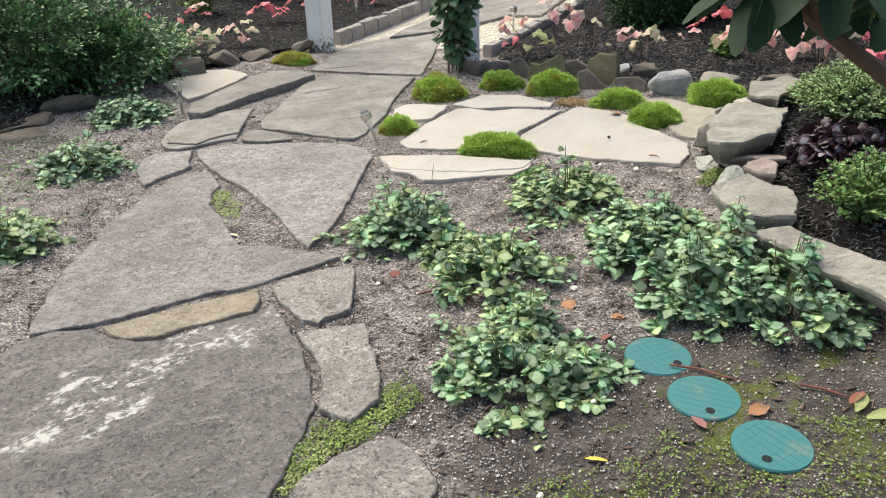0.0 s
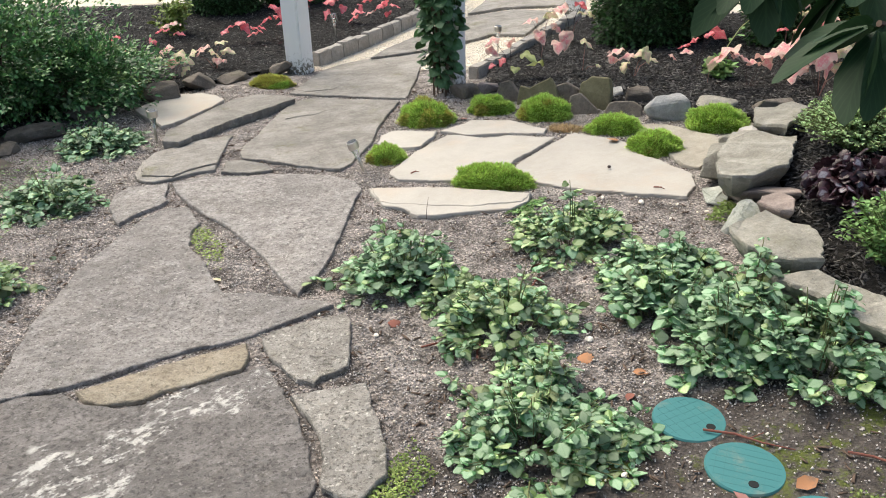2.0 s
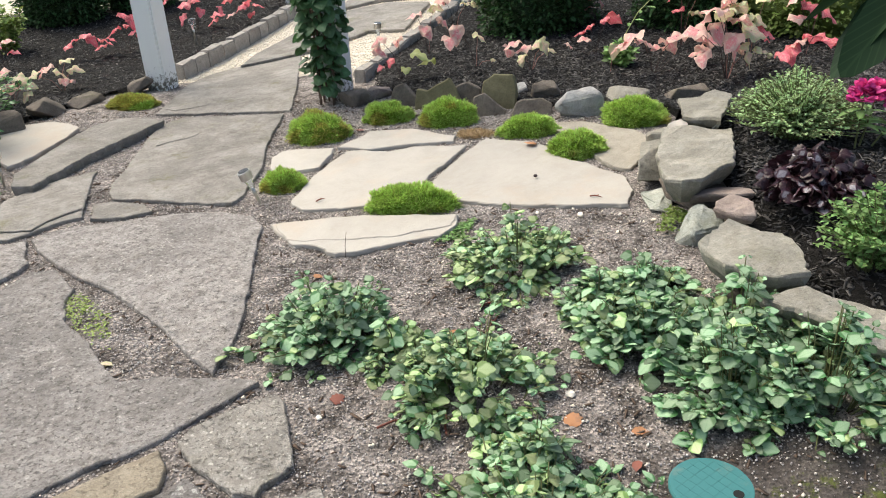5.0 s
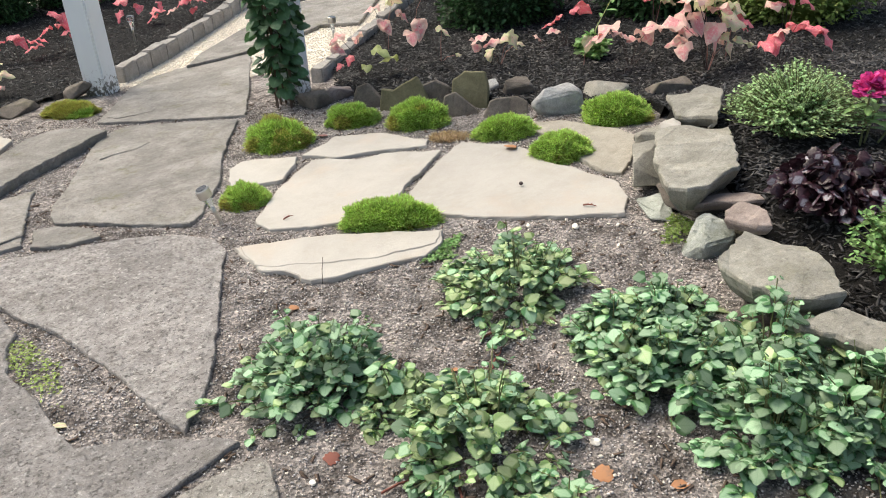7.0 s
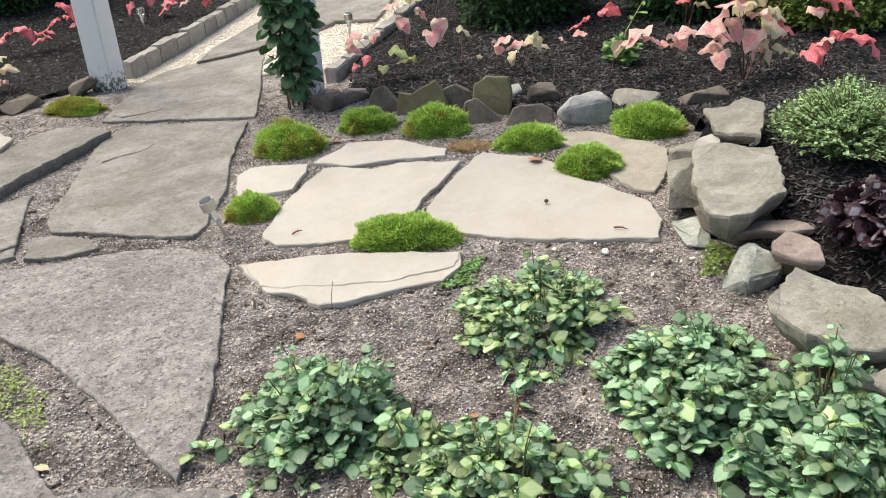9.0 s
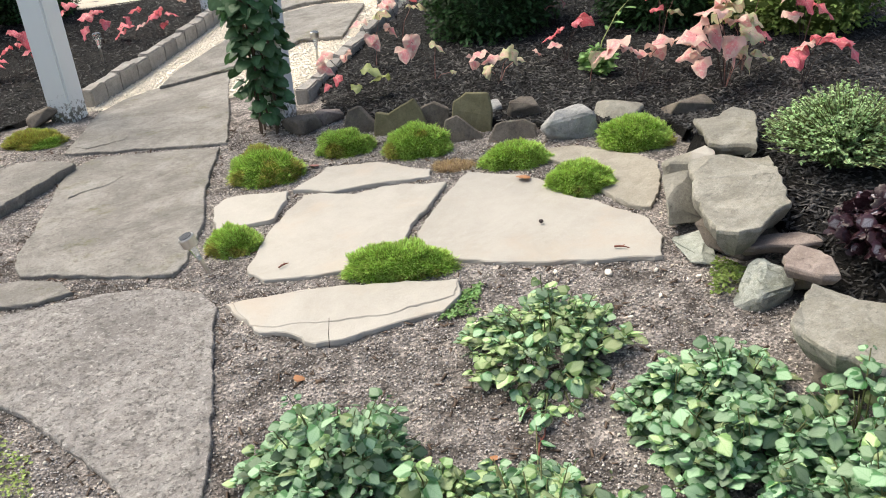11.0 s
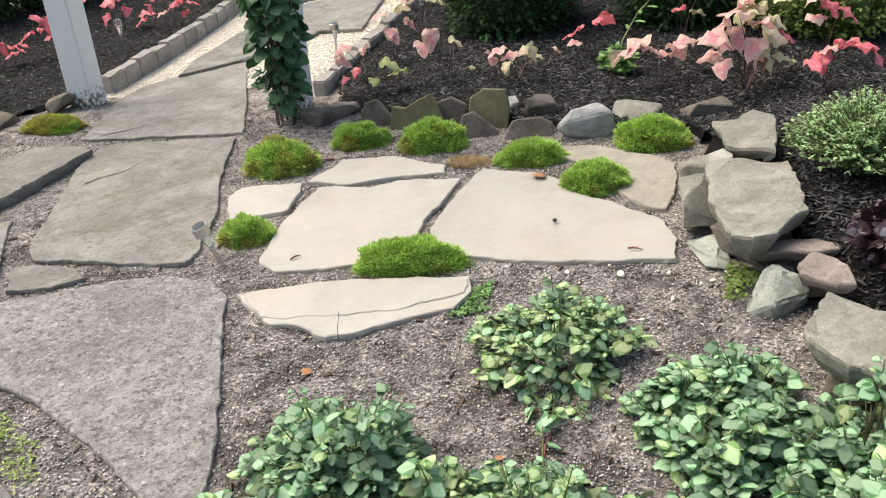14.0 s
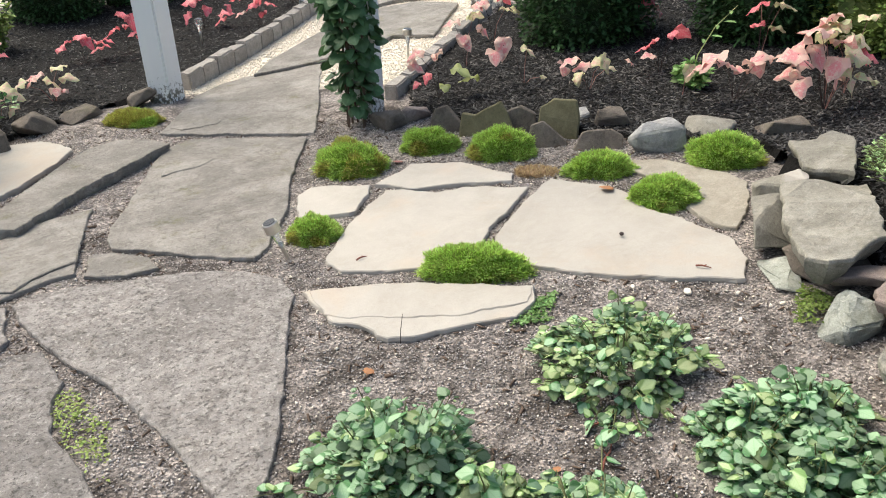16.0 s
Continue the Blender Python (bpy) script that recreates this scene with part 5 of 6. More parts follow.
P, W, R, G = PINK_LEAF, CREAM_LEAF, RED_LEAF, GREEN_LEAF
PLANTS = [  # base x, y; leaves: place x, height over soil, heading, nod, length, material
    (0.47, 5.141, "pink and yellow-green caladium in black mulch", [(0.56, 0.15, -40, -0.5, 0.15, G), (0.49, 0.07, -100, -0.8, 0.1, G), (0.36, 0.24, 200, -0.3, 0.14, P), (0.46, 0.22, 100, 0.1, 0.13, P), (0.42, 0.1, 230, -0.6, 0.09, R)]),
    (0.903, 5.134, "pale pink caladium in black mulch", [(0.793, 0.2, 250, -1.3, 0.17, P), (0.913, 0.17, -30, -0.35, 0.13, W), (0.983, 0.04, 0, -0.2, 0.05, W)]),
    (1.148, 4.885, "pink and cream caladium in black mulch", [(1.038, 0.17, 190, -0.35, 0.15, P), (1.098, 0.14, 170, -0.2, 0.13, P), (1.198, 0.15, -50, -1.0, 0.14, W), (1.248, 0.1, -20, -0.4, 0.1, W), (1.098, 0.07, 230, -0.9, 0.1, W)]),
    (1.547, 4.962, "hot pink caladium in black mulch", [(1.517, 0.15, 150, -0.3, 0.12, R), (1.627, 0.2, 20, -0.2, 0.16, R), (1.467, 0.1, 200, -0.4, 0.11, P), (1.567, 0.2, 90, 0.1, 0.12, R)]),
    (1.474, 4.576, "narrow cream caladium leaf in black mulch", [(1.469, 0.13, 250, -2.5, 0.12, W)]),
    (1.64, 4.42, "pink-veined caladium row in black mulch", [(1.51, 0.2, 200, -0.4, 0.2, P), (1.57, 0.17, -40, -0.8, 0.17, P), (1.69, 0.16, 30, -0.4, 0.17, P), (1.77, 0.17, 200, -0.2, 0.17, P), (1.85, 0.17, 10, -0.3, 0.18, P), (1.93, 0.14, -20, -0.5, 0.17, P)]),
    (1.87, 4.12, "large pink and cream caladium in black mulch", [(1.67, 0.26, 180, -0.4, 0.18, P), (1.77, 0.34, 120, -0.2, 0.19, P), (1.73, 0.27, 220, -0.5, 0.18, P), (1.84, 0.31, 70, -0.3, 0.17, W), (1.88, 0.18, -80, -1.0, 0.19, P), (1.95, 0.13, -60, -1.0, 0.17, W), (1.98, 0.22, -20, -0.6, 0.19, W), (1.8, 0.24, -90, -0.8, 0.17, P), (1.9, 0.28, 20, -0.4, 0.18, P)]),
    (2.05, 4.25, "cream and pink caladium in black mulch", [(1.94, 0.3, 150, -0.3, 0.17, W), (2.01, 0.26, 30, -0.4, 0.17, W), (2.09, 0.18, -20, -0.3, 0.15, R), (1.92, 0.34, 100, -0.2, 0.16, P), (2.12, 0.32, 60, -0.2, 0.16, W)]),
    (2.1, 3.93, "hot pink caladium in black mulch", [(2.06, 0.13, 240, -0.8, 0.15, R), (2.15, 0.19, 60, -0.2, 0.16, R), (2.23, 0.17, -10, -0.3, 0.18, R), (2.09, 0.17, 120, -0.3, 0.13, P)]),
    (1.976, 4.798, "hot pink and cream caladium in black mulch", [(1.926, 0.3, 160, -0.3, 0.16, R), (2.026, 0.35, 20, -0.3, 0.18, P), (2.076, 0.28, -40, -0.5, 0.16, W), (1.956, 0.37, 90, -0.1, 0.15, W)]),
    (2.399, 4.298, "pink caladium in black mulch", [(2.329, 0.3, 180, -0.3, 0.18, P), (2.449, 0.33, 20, -0.3, 0.18, W), (2.399, 0.25, -90, -0.6, 0.17, R)]),
    (1.791, 5.622, "hot pink caladium behind the evergreens", [(1.751, 0.2, 170, -0.3, 0.15, R), (1.851, 0.24, 20, -0.3, 0.16, R), (1.821, 0.15, -90, -0.5, 0.13, P)]),
    (0.718, 5.595, "pale pink caladium beside the kerb", [(0.658, 0.24, 170, -0.3, 0.15, P), (0.758, 0.28, 40, -0.2, 0.15, W), (0.808, 0.2, -30, -0.6, 0.14, P), (0.698, 0.17, -100, -0.7, 0.13, P)]),
    (0.976, 5.978, "pink caladium beside the kerb", [(0.916, 0.25, 170, -0.3, 0.15, P), (1.026, 0.28, 40, -0.2, 0.15, R), (1.056, 0.2, -30, -0.6, 0.14, W)]),
    (-1.205, 6.892, "hot pink caladium in black mulch", [(-1.135, 0.22, -60, -1.0, 0.2, R), (-1.095, 0.12, -40, -0.8, 0.16, R), (-1.265, 0.17, 190, -0.3, 0.15, R), (-1.375, 0.07, 220, -0.4, 0.14, R), (-1.195, 0.26, 90, 0.0, 0.15, R)]),
    (-0.75, 7.463, "hot pink caladium in black mulch", [(-0.81, 0.2, 160, -0.4, 0.18, R), (-0.75, 0.22, 60, -0.2, 0.16, R), (-0.6, 0.1, -20, -0.4, 0.16, R), (-0.71, 0.14, -90, -0.8, 0.14, R)]),
    (-0.351, 7.413, "red-pink caladium beside the kerb", [(-0.491, 0.2, 180, -0.3, 0.14, R), (-0.401, 0.14, 200, -0.5, 0.13, R), (-0.281, 0.15, 10, -0.4, 0.14, R), (-0.481, 0.09, 220, -0.4, 0.13, P), (-0.351, 0.18, 90, -0.2, 0.13, R)]),
    (-0.084, 8.039, "red-pink caladium beside the kerb", [(-0.184, 0.2, 180, -0.3, 0.14, R), (-0.034, 0.22, 20, -0.3, 0.15, R), (-0.104, 0.16, -90, -0.6, 0.14, P)]),
    (-1.024, 7.872, "hot pink caladium in black mulch", [(-1.094, 0.2, 180, -0.3, 0.16, R), (-0.954, 0.22, 20, -0.3, 0.16, R), (-1.024, 0.16, -90, -0.6, 0.14, R)]),
    (-1.71, 5.677, "pink and cream caladium in black mulch", [(-1.73, 0.19, 150, -0.3, 0.17, P), (-1.65, 0.15, -30, -0.6, 0.16, W), (-1.8, 0.13, 200, -0.6, 0.15, W), (-1.69, 0.12, -90, -0.7, 0.15, P), (-1.61, 0.12, 0, -0.8, 0.13, W)]),
    (-1.494, 5.971, "pink and cream caladium drooping on mulch", [(-1.544, 0.16, 160, -0.4, 0.15, P), (-1.414, 0.12, -30, -0.8, 0.15, W), (-1.474, 0.07, -80, -0.8, 0.14, P), (-1.644, 0.11, 190, -0.5, 0.14, W), (-1.444, 0.18, 60, -0.2, 0.14, W)]),
    (-1.469, 6.801, "hot pink caladium in black mulch", [(-1.559, 0.13, 180, -0.4, 0.15, R), (-1.349, 0.12, -20, -0.4, 0.16, R), (-1.459, 0.17, 80, -0.2, 0.15, R)]),
    (-2.235, 6.169, "pink caladium behind the boxwood", [(-2.285, 0.13, 160, -0.3, 0.15, P), (-2.175, 0.1, -30, -0.5, 0.14, R), (-2.215, 0.2, 80, -0.2, 0.14, R)]),
    (-1.976, 6.645, "hot pink caladium in black mulch", [(-2.026, 0.15, 160, -0.3, 0.16, R), (-1.906, 0.13, -30, -0.5, 0.14, R), (-1.976, 0.2, 80, -0.2, 0.14, P)]),
]
for i, (x, y, lab, leaves) in enumerate(PLANTS):
    caladium(x, y, leaves, 600 + i, lab)


# raised bed plants
def airy_plant(name, x, y, r, h, n, mat, size, label, seed, z, kind="oval"):
    rnd = random.Random(seed)
    e = thing(name, x, y, z, label, "plant")
    bm = bmesh.new()
    mats = []
    for s in range(max(10, n // 22)):
        a, q = rnd.uniform(0, 6.283), math.sqrt(rnd.random())
        end = Vector((math.cos(a) * q * r, math.sin(a) * q * r, h * (1 - 0.6 * q * q) * rnd.uniform(0.7, 1.1)))
        mid = Vector((end.x * 0.45, end.y * 0.45, end.z * 0.6))
        root = Vector((end.x * 0.15, end.y * 0.15, -0.02))
        tube(bm, [root, mid, end], [0.0025, 0.002, 0.001], 4)
        for k in range(22):
            f = rnd.uniform(0.2, 1.0)
            p = root.lerp(mid, f * 2) if f < 0.5 else mid.lerp(end, f * 2 - 1)
            b = rnd.uniform(0, 6.283)
            w = Vector((math.cos(b), math.sin(b), rnd.gauss(0.2, 0.4)))
            mats.append(aim(p, w, size * rnd.uniform(0.6, 1.2), rnd.gauss(0, 0.5)))
    part("stem_cluster", bm, STEM, e)["kind"] = "stuff"
    gather("leaves", leaf_shape(kind), mats, mat, e)
    return e


airy_plant("variegated_shrub", 1.57, 3.13, 0.25, 0.23, 15000, VARIEGATED, 0.0135, "airy small-leaved variegated shrub behind the rocks", 701, bed_z(1.57, 3.13))
airy_plant("herb_plant", 1.24, 2.28, 0.16, 0.22, 2600, HERB, 0.02, "upright small-leaved green herb in the raised bed", 702, bed_z(1.24, 2.28))
airy_plant("lime_fern", -2.082, 7.23, 0.25, 0.35, 700, FERN, 0.05, "lime green feathery plant in the mulch bed", 703, bed_z(-2.082, 7.23))


airy_plant("leafy_perennial", 1.555, 4.656, 0.12, 0.13, 260, HERB, 0.045, "low green leafy perennial in black mulch", 704, bed_z(1.555, 4.656))
airy_plant("lime_tuft", -1.795, 5.208, 0.09, 0.12, 260, FERN, 0.03, "small lime green tuft beside dark rocks", 705, bed_z(-1.795, 5.208))


def arching_stem(x, y):
    e = thing("arching_shoot", x, y, bed_z(x, y), "thin arching green shoot rising from mulch", "plant")
    bm = bmesh.new()
    tube(bm, [(0, 0, -0.02), (0.03, 0, 0.15), (0.1, 0, 0.27), (0.2, 0, 0.36)], [0.003, 0.003, 0.002, 0.001], 5)
    part("stem", bm, GREEN_LEAF, e)
    gather("leaves", leaf_shape("long"), [aim((0.05 + 0.03 * k, 0, 0.2 + 0.03 * k), (0.6, (-1) ** k, 0.3), 0.06, 0.2) for k in range(5)], HERB, e)


arching_stem(1.556, 4.679)


def heuchera(x, y):
    rnd = random.Random(81)
    e = thing("coral_bells", x, y, bed_z(x, y), "dark purple ruffled coral bells in the raised bed", "foliage plant")
    bm = bmesh.new()
    mats = []
    bright = []
    for i in range(430):
        a, q = rnd.uniform(0, 6.283), math.sqrt(rnd.random())
        p = Vector((math.cos(a) * q * 0.155, math.sin(a) * q * 0.155, 0.15 * (1 - 0.7 * q * q) * rnd.uniform(0.55, 1.1)))
        tube(bm, [(p.x * 0.2, p.y * 0.2, -0.02), p], [0.002, 0.0015], 4)
        w = Vector((math.cos(a), math.sin(a), rnd.gauss(-0.1, 0.4)))
        m = aim(p, w, rnd.uniform(0.02, 0.038), rnd.gauss(0, 0.8), 1.2)
        (bright if rnd.random() < 0.24 else mats).append(m)
    part("stem_cluster", bm, DARK_STEM, e)["kind"] = "stuff"
    soften(gather("leaves", leaf_shape("lobed"), mats, HEUCHERA, e))
    soften(gather("leaves", leaf_shape("lobed"), bright, HEUCHERA_SILVER, e, "silvery purple leaves"))


heuchera(1.32, 2.64)


# ---------------------------------------------------------------- valve lids and solar lights
def valve_lid(x, y, turn, label):
    e = thing("valve_cover", x, y, ground_z(x, y) + 0.01, label, "valve cover", "valve covers in the soil", turn)
    bm = bmesh.new()
    lathe(bm, [(0.08, -0.03), (0.086, 0.0), (0.086, 0.006), (0.083, 0.01), (0.001, 0.01)], 40)
    lid = part("lid", bm, TEAL, e)
    bm = bmesh.new()
    for k in range(-3, 4):
        for ang in (45, -45):
            w = 2 * math.sqrt(max(0.0, 0.076 ** 2 - (k * 0.021) ** 2))
            bmesh.ops.create_cube(bm, size=1.0, matrix=pose(0, 0, 0.0094, 0, 0, ang) @ Matrix.Translation((0, k * 0.021, 0)) @ Matrix.Diagonal((w, 0.0016, 0.002, 1)))
    part("tread_pattern", bm, TEAL, lid)
    # no hole is cut: a black disc paints the shade inside it
    bm = bmesh.new()
    lathe(bm, [(0.011, 0.002), (0.011, 0.0112), (0.001, 0.0112)], 16)
    hole = part("finger_hole", bm, HOLE_SHADE, lid)
    hole.location = (-0.02, -0.05, 0)
    return e


valve_lid(0.525, 1.775, 70, "teal round plastic valve cover half under leaves")
valve_lid(0.592, 1.593, 20, "teal round plastic valve cover with soil on it")
valve_lid(0.688, 1.41, -10, "teal round plastic valve cover set in mossy soil")


def solar_light(x, y, z, lean, label, clear=False):
    e = new("solar_light")
    e.matrix_basis = pose(x, y, ground_z(x, y) + z, lean[0], lean[1], 0)
    tagged(e, label, "solar light", "solar path lights")
    bm = bmesh.new()
    lathe(bm, [(0.004, -0.06), (0.007, 0.0), (0.007, 0.08), (0.009, 0.082), (0.003, 0.1), (0.001, 0.1)], 14)
    part("stake", bm, STEEL, e)
    bm = bmesh.new()
    lathe(bm, [(0.009, 0.09), (0.017, 0.135), (0.017, 0.14), (0.001, 0.14)], 20)
    part("lens", bm, CLEAR, e)
    bm = bmesh.new()
    lathe(bm, [(0.02, 0.138), (0.026, 0.14), (0.026, 0.172), (0.023, 0.175), (0.001, 0.175)], 24)
    cap = part("cap", bm, STEEL if not clear else CLEAR, e)
    bm = bmesh.new()
    lathe(bm, [(0.021, 0.173), (0.021, 0.177), (0.001, 0.177)], 20)
    part("solar_cell", bm, BLACK_PLASTIC, cap)
    return e


solar_light(-0.344, 3.727, 0.0, (0, -18), "stainless solar path light leaning over the slab")
solar_light(-1.456, 4.346, 0.01, (0, 0), "stainless solar path light beside raised slab")
solar_light(-0.749, 6.964, 0.05, (0, 0), "clear solar path light in the mulch bed", True)
solar_light(0.474, 6.017, 0.03, (0, 0), "stainless solar path light beside the kerb")


# ---------------------------------------------------------------- rhododendron reaching over
def rhododendron():
    rnd = random.Random(91)
    bx, by = 1.5, 1.45
    e = thing("rhododendron", bx, by, bed_z(bx, by), "rhododendron with long glossy dark green leaves reaching over", "shrub")
    base = Vector((bx, by, bed_z(bx, by)))
    bm = bmesh.new()
    tube(bm, [(0, 0, -0.05), Vector((1.22, 1.3, 0.5)) - base, Vector((0.85, 1.15, 0.8)) - base, Vector((0.63, 1.16, 0.945)) - base, Vector((0.53, 1.2, 1.015)) - base, Vector((0.47, 1.18, 1.06)) - base], [0.028, 0.021, 0.016, 0.013, 0.009, 0.006], 8)
    part("trunk", bm, BARK, e)
    fork = Vector((0.53, 1.2, 1.015)) - base
    whorls = [((0.43, 1.14, 1.1), 10, -0.6, 215, 250), ((0.5, 1.12, 1.115), 9, -0.5, 230, 260), ((0.35, 1.28, 1.165), 9, -0.8, 215, 200), ((0.56, 1.25, 1.09), 9, -0.7, 230, 280), ((0.47, 1.26, 1.145), 9, -0.7, 205, 220), ((0.62, 1.12, 1.09), 8, -0.5, 250, 300), ((0.66, 1.3, 1.05), 7, -0.5, 120, 220)]
    for p, n, nod, heading, spread in whorls:
        p = Vector(p) - base
        bm = bmesh.new()
        tube(bm, [fork, fork.lerp(p, 0.5) + Vector((0.02, 0, 0.02)), p], [0.009, 0.007, 0.004], 6)
        part("twig", bm, BARK, e)
        for k in range(n):
            a = radians(heading + spread * ((k + 0.5) / n - 0.5) + rnd.uniform(-8, 8))
            w = Vector((math.cos(a), math.sin(a), nod + rnd.gauss(0, 0.25)))
            ob = gather("leaf", leaf_shape("long"), [aim(p + w.normalized() * 0.012, w, rnd.uniform(0.085, 0.125), rnd.gauss(0, 0.4), 1.15)], RHODO, e)
            ob.data.polygons.foreach_set("use_smooth", [True] * len(ob.data.polygons))


rhododendron()


# ---------------------------------------------------------------- small growth and litter
def leaf_patch(name, poly, n, mat, size, label, seed, z_of, kind="oval", upright=0.5):
    rnd = random.Random(seed)
    x0, x1 = min(p[0] for p in poly), max(p[0] for p in poly)
    y0, y1 = min(p[1] for p in poly), max(p[1] for p in poly)
    mats = []
    while len(mats) < n:
        x, y = rnd.uniform(x0, x1), rnd.uniform(y0, y1)
        if not inside(x, y, poly) or on_lid(x, y) or noise.noise((x * 14, y * 14, seed)) < rnd.uniform(-0.5, 0.15):
            continue
        a = rnd.uniform(0, 6.283)
        mats.append(aim((x, y, z_of(x, y) + rnd.uniform(0.001, 0.008)), (math.cos(a), math.sin(a), rnd.uniform(0, upright)), size * rnd.uniform(0.5, 1.2), rnd.gauss(0, 0.5)))
    return tagged(gather(name, leaf_shape(kind), mats, mat), label, "ground cover", kind="stuff")


leaf_patch("creeping_weed", [(-1.0, 3.14), (-0.94, 3.165), (-0.825, 2.975), (-0.79, 2.76), (-0.865, 2.82), (-0.93, 2.95)], 430, LIME, 0.011, "lime green creeping weed between flagstones", 1, soil_z)
leaf_patch("creeping_weed", [(-0.43, 1.36), (-0.38, 1.48), (-0.34, 1.57), (-0.26, 1.6), (-0.14, 1.72), (-0.16, 1.58), (-0.28, 1.5), (-0.37, 1.35)], 1100, LIME, 0.009, "lime green moss ringing the small slab", 12, soil_z)
leaf_patch("creeping_moss", [(-0.403, 1.615), (-0.261, 1.594), (-0.13, 1.793), (-0.08, 1.66), (-0.201, 1.532), (-0.362, 1.412), (-0.463, 1.311), (-0.443, 1.412)], 1700, FERN, 0.009, "yellow-green creeping plant along the slab", 2, soil_z)
leaf_patch("creeping_moss", [(0.357, 1.392), (0.475, 1.488), (0.553, 1.425), (0.775, 1.496), (1.023, 1.467), (0.975, 1.174), (0.298, 1.195), (0.0, 1.304)], 1800, FERN, 0.009, "green moss film on the dark soil", 3, soil_z)
leaf_patch("creeping_moss", [(0.893, 2.807), (1.013, 2.967), (1.049, 2.881), (0.969, 2.781)], 500, FERN, 0.014, "yellow-green moss at the foot of the wall", 4, lambda x, y: soil_z(x, y) + 0.02)
leaf_patch("creeping_moss", [(0.225, 3.09), (0.33, 3.2), (0.4, 3.21), (0.33, 3.08)], 420, HERB, 0.014, "green creeping plant beside the slab", 5, soil_z)
leaf_patch("creeping_moss", [(-2.256, 2.941), (-1.698, 3.097), (-1.831, 4.073), (-2.314, 4.125)], 900, HERB, 0.014, "thin green growth on dark soil", 6, soil_z)


def fallen_leaf(x, y, size, turn, mat, label, lift=0.017, kind="oval"):
    ob = gather("fallen_leaf", leaf_shape(kind), [Matrix.Diagonal((size, size, size * 0.7, 1))], mat)
    ob.matrix_basis = pose(x, y, ground_z(x, y) + lift + size * 0.1, 8, 12, turn)
    return tagged(ob, label, "leaf", "fallen leaves")


def fallen_twig(x, y, length, turn, label, lift=0.019):
    bm = bmesh.new()
    h = length / 2
    tube(bm, [(-h, 0, 0), (-h * 0.3, h * 0.06, 0.003), (h * 0.3, -h * 0.05, 0.004), (h, 0.02 * h, 0)], [0.003, 0.003, 0.0022, 0.001], 6)
    tube(bm, [(0, 0, 0.003), (h * 0.3, h * 0.3, 0.006)], [0.002, 0.001], 5)
    ob = part("fallen_twig", bm, TWIG)
    ob.matrix_basis = pose(x, y, ground_z(x, y) + lift, 0, 0, turn)
    return tagged(ob, label, "twig", "fallen twigs")


fallen_leaf(0.669, 1.515, 0.06, -70, ORANGE_DEAD, "orange-brown fallen leaf on mossy soil")
fallen_leaf(0.563, 1.475, 0.05, 30, PINK_STEM, "pinkish dry fallen leaf on soil")
fallen_leaf(0.328, 1.394, 0.05, 80, YELLOW_DEAD, "yellow fallen leaf on bare soil", kind="long")
fallen_leaf(0.806, 3.776, 0.05, 60, ORANGE_DEAD, "rust-brown fallen leaf on the pale slab", 0.036, "lobed")
fallen_leaf(0.172, 2.521, 0.035, 100, ORANGE_DEAD, "small orange fallen leaf on soil")
fallen_leaf(-0.178, 3.007, 0.03, 20, ORANGE_DEAD, "small orange fallen leaf on soil", kind="lobed")
fallen_leaf(0.066, 4.407, 0.035, 20, ORANGE_DEAD, "small orange fallen leaf beside moss")
fallen_leaf(-0.778, 2.688, 0.045, 70, CREAM_LEAF, "pale fallen leaf in the gap between slabs")
fallen_leaf(0.9, 1.491, 0.08, -40, GREEN_LEAF, "long yellowing fallen leaf on moss", kind="long")
fallen_leaf(0.417, 1.89, 0.04, 150, TWIG, "dry brown fallen leaf beside leaves")
fallen_twig(0.272, 2.526, 0.1, 55, "reddish-brown broken twig on soil")
fallen_twig(0.881, 1.571, 0.14, -30, "reddish-brown broken twig on mossy soil")
fallen_twig(0.631, 1.681, 0.2, -25, "reddish-brown broken twig beside the valve cover")
fallen_twig(0.052, 2.157, 0.09, 80, "reddish-brown broken twig on soil")
fallen_twig(0.293, 2.63, 0.07, 20, "reddish-brown broken twig on soil")

fallen_leaf(0.326, 2.077, 0.045, 200, ORANGE_DEAD, "curled brown fallen leaf beside leafy clump", kind="lobed")
fallen_leaf(0.155, 4.438, 0.04, 75, PINK_STEM, "pinkish fallen leaf beside moss cushion", kind="lobed")
fallen_leaf(0.912, 1.466, 0.09, -80, GREEN_LEAF, "long yellowing fallen leaf on mossy soil", kind="long")
fallen_leaf(0.951, 1.56, 0.07, 130, TWIG, "curled red-brown fallen leaf on soil", kind="long")
fallen_leaf(0.44, 1.98, 0.04, 250, ORANGE_DEAD, "dry brown fallen leaf under leafy clump")
fallen_leaf(-0.2, 2.33, 0.035, 300, TWIG, "dry brown fallen leaf under leafy clump", kind="lobed")
fallen_twig(0.829, 3.159, 0.045, -35, "thin dark twig on the pale slab", 0.037)
fallen_twig(-0.12, 3.62, 0.04, 25, "thin dark twig on the pale slab", 0.037)
fallen_twig(-0.05, 2.2, 0.12, 10, "reddish-brown broken twig on soil")


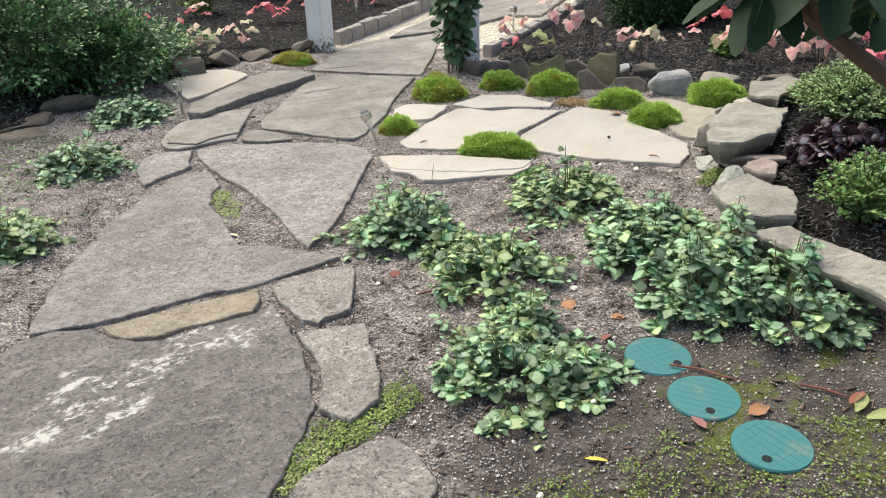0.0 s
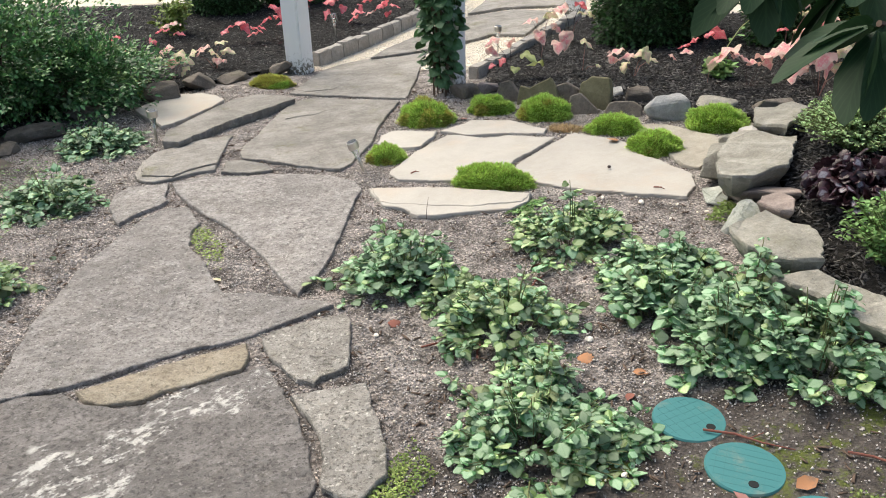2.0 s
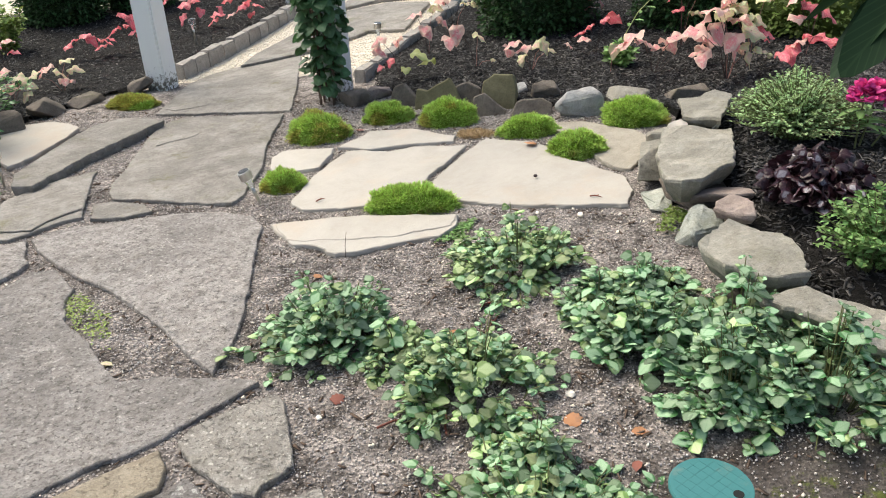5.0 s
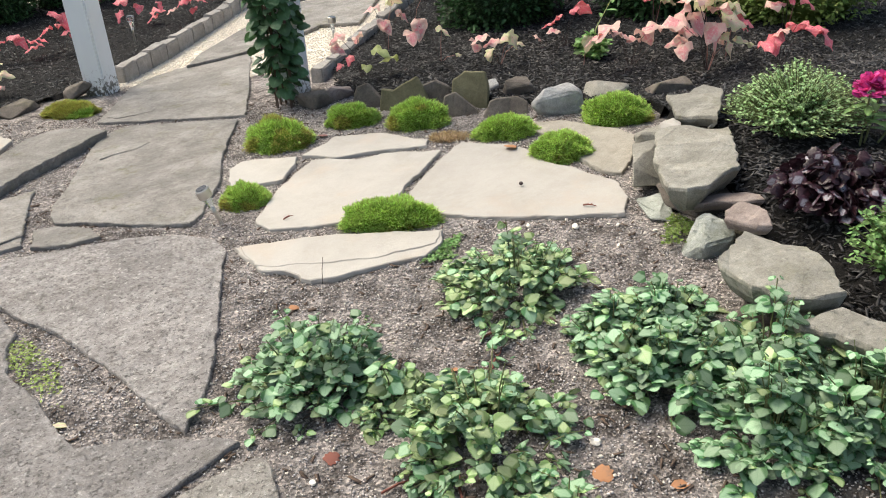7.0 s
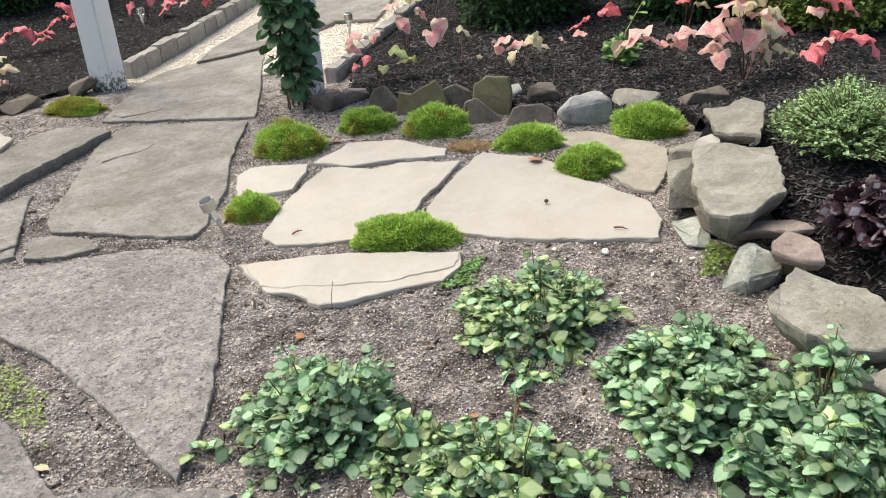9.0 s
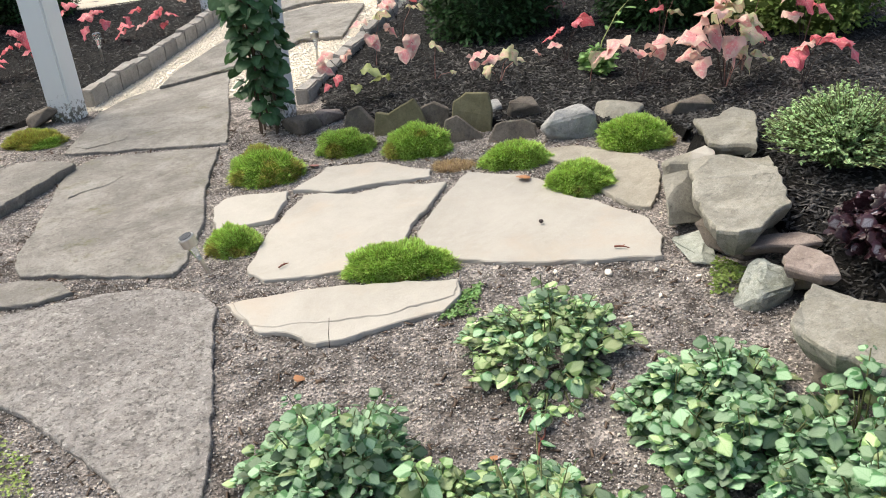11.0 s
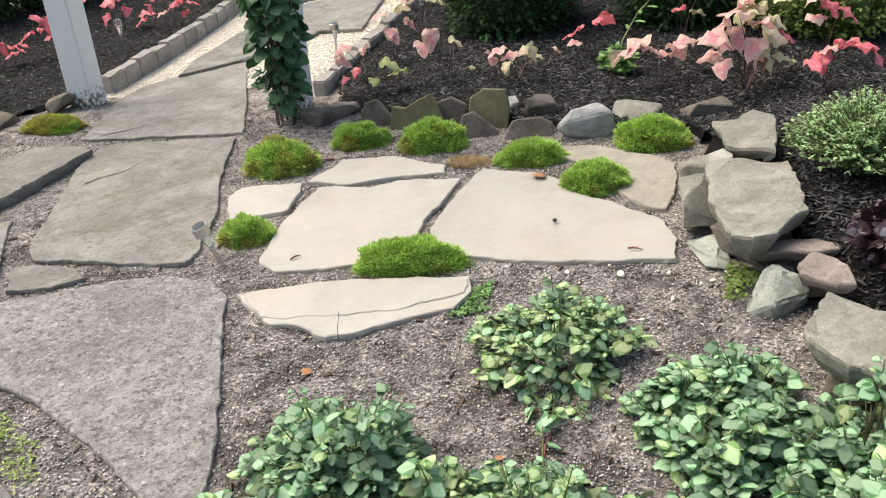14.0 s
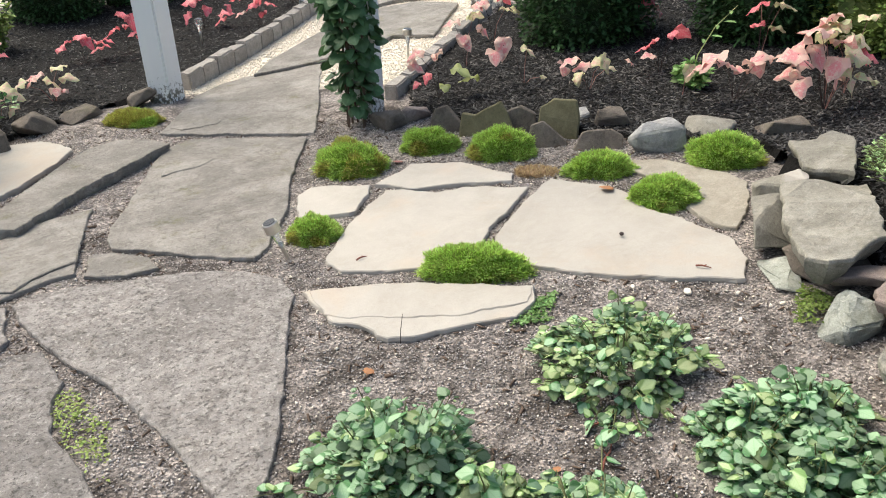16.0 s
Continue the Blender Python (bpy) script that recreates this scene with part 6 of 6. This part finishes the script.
def loose_stone(x, y, size, seed, material, label):
    """A single small stone lying on the soil."""
    rnd = random.Random(seed)
    bm = bmesh.new()
    bmesh.ops.create_icosphere(bm, subdivisions=2, radius=0.5)
    for v in bm.verts:
        v.co *= 1 + 0.3 * noise.noise(v.co * 3 + Vector((seed, 0, 0)))
        v.co.z *= 0.55
    ob = part("loose_stone", bm, material)
    ob.matrix_basis = Matrix.LocRotScale((x, y, soil_z(x, y) + size * 0.15), Euler((0, 0, rnd.uniform(0, 6))), (size, size * rnd.uniform(0.5, 0.9), size))
    return tagged(ob, label, "stone", "loose stones on the soil")


for i, (x, y, size) in enumerate(((0.739, 3.075, 0.03), (0.609, 3.154, 0.022), (0.86, 3.02, 0.02), (0.94, 2.93, 0.018), (0.8, 2.9, 0.02), (0.33, 1.6, 0.02), (0.17, 1.3, 0.022), (0.36, 2.15, 0.025), (-0.24, 2.28, 0.018), (0.68, 2.85, 0.017), (-0.86, 4.75, 0.024), (-0.95, 4.3, 0.022))):
    loose_stone(x, y, size, 950 + i, WHITE_PEBBLE, "small pale stone lying on gravelly soil")


def dry_stalk(x, y):
    bm = bmesh.new()
    tube(bm, [(0, 0, -0.02), (0.004, 0.0, 0.04), (0.012, 0.004, 0.085)], [0.0012, 0.001, 0.0006], 5)
    ob = part("dry_stalk", bm, DARK_STEM)
    ob.location = (x, y, ground_z(x, y) + 0.02)
    return tagged(ob, "thin dark dry stalk standing against pale slab", "stalk")


dry_stalk(-0.08, 3.125)


def acorn(x, y):
    bm = bmesh.new()
    lathe(bm, [(0.002, 0.0), (0.006, 0.003), (0.008, 0.007), (0.006, 0.011), (0.002, 0.013)], 12)
    ob = part("acorn", bm, DARK_STEM)
    ob.location = (x, y, ground_z(x, y) + 0.036)
    return tagged(ob, "small dark acorn lying on the pale slab", "acorn")


acorn(0.694, 3.436)


def pink_flowers(x, y):
    rnd = random.Random(55)
    e = thing("garden_phlox", x, y, bed_z(x, y), "magenta pink flower heads on leafy stems in raised bed", "flower")
    for dx, dy, hz in ((0.0, 0.0, 0.18), (0.07, 0.03, 0.17), (0.12, -0.04, 0.15)):
        bm = bmesh.new()
        tube(bm, [(dx * 0.3, dy * 0.3, -0.02), (dx * 0.8, dy * 0.8, hz * 0.6), (dx, dy, hz)], [0.004, 0.003, 0.003], 5)
        part("stem", bm, STEM, e)
        mats = []
        for i in range(90):
            d = Vector((rnd.gauss(0, 1), rnd.gauss(0, 1), abs(rnd.gauss(0.3, 0.8)))).normalized()
            mats.append(aim(Vector((dx, dy, hz)) + d * 0.04, d + Vector((rnd.gauss(0, 0.5), rnd.gauss(0, 0.5), 0.2)), rnd.uniform(0.02, 0.032), rnd.uniform(-1, 1)))
        gather("flower_head", leaf_shape("heart"), mats, MAGENTA, e)
        gather("leaves", leaf_shape("long"), [aim((dx * 0.7, dy * 0.7, hz * rnd.uniform(0.3, 0.8)), (math.cos(k), math.sin(k), rnd.uniform(-0.2, 0.5)), rnd.uniform(0.06, 0.09), 0) for k in range(9)], HERB, e)
    return e


pink_flowers(1.673, 2.945)


# thin cleft layers standing on the tops of slabs
def cleft_layer(host, outline, height, mat, seed):
    ob = slab("cleft_layer", outline, height, 0.008, mat, "", "", seed=seed, taper=0.002, relief=0.001)
    ob.location = ob.location - host.location
    ob.parent = host
    return ob


cleft_layer(STONES[18], [(-0.302, 3.472), (0.022, 3.404), (0.343, 3.249), (0.3, 3.17), (0.166, 3.18), (0.101, 3.171), (0.02, 3.2), (-0.051, 3.218), (-0.14, 3.258), (-0.201, 3.27), (-0.269, 3.319)], 0.035, LIGHT_STONE, 901)
cleft_layer(STONES[9], [(-0.761, 5.694), (-0.525, 5.9), (-0.415, 5.744), (-0.522, 5.472), (-0.628, 5.284), (-0.788, 5.244), (-0.842, 5.298)], 0.036, SMOOTH_STONE, 902)
cleft_layer(STONES[6], [(-0.832, 4.635), (-0.772, 4.673), (-0.678, 4.705), (-0.62, 4.78), (-0.74, 4.8), (-0.826, 4.708)], 0.037, SMOOTH_STONE, 903)
cleft_layer(STONES[5], [(-1.36, 3.76), (-1.21, 3.735), (-1.169, 3.811), (-1.05, 3.91), (-1.06, 4.1), (-1.2, 4.25), (-1.38, 4.05), (-1.39, 3.85)], 0.039, SMOOTH_STONE, 904)
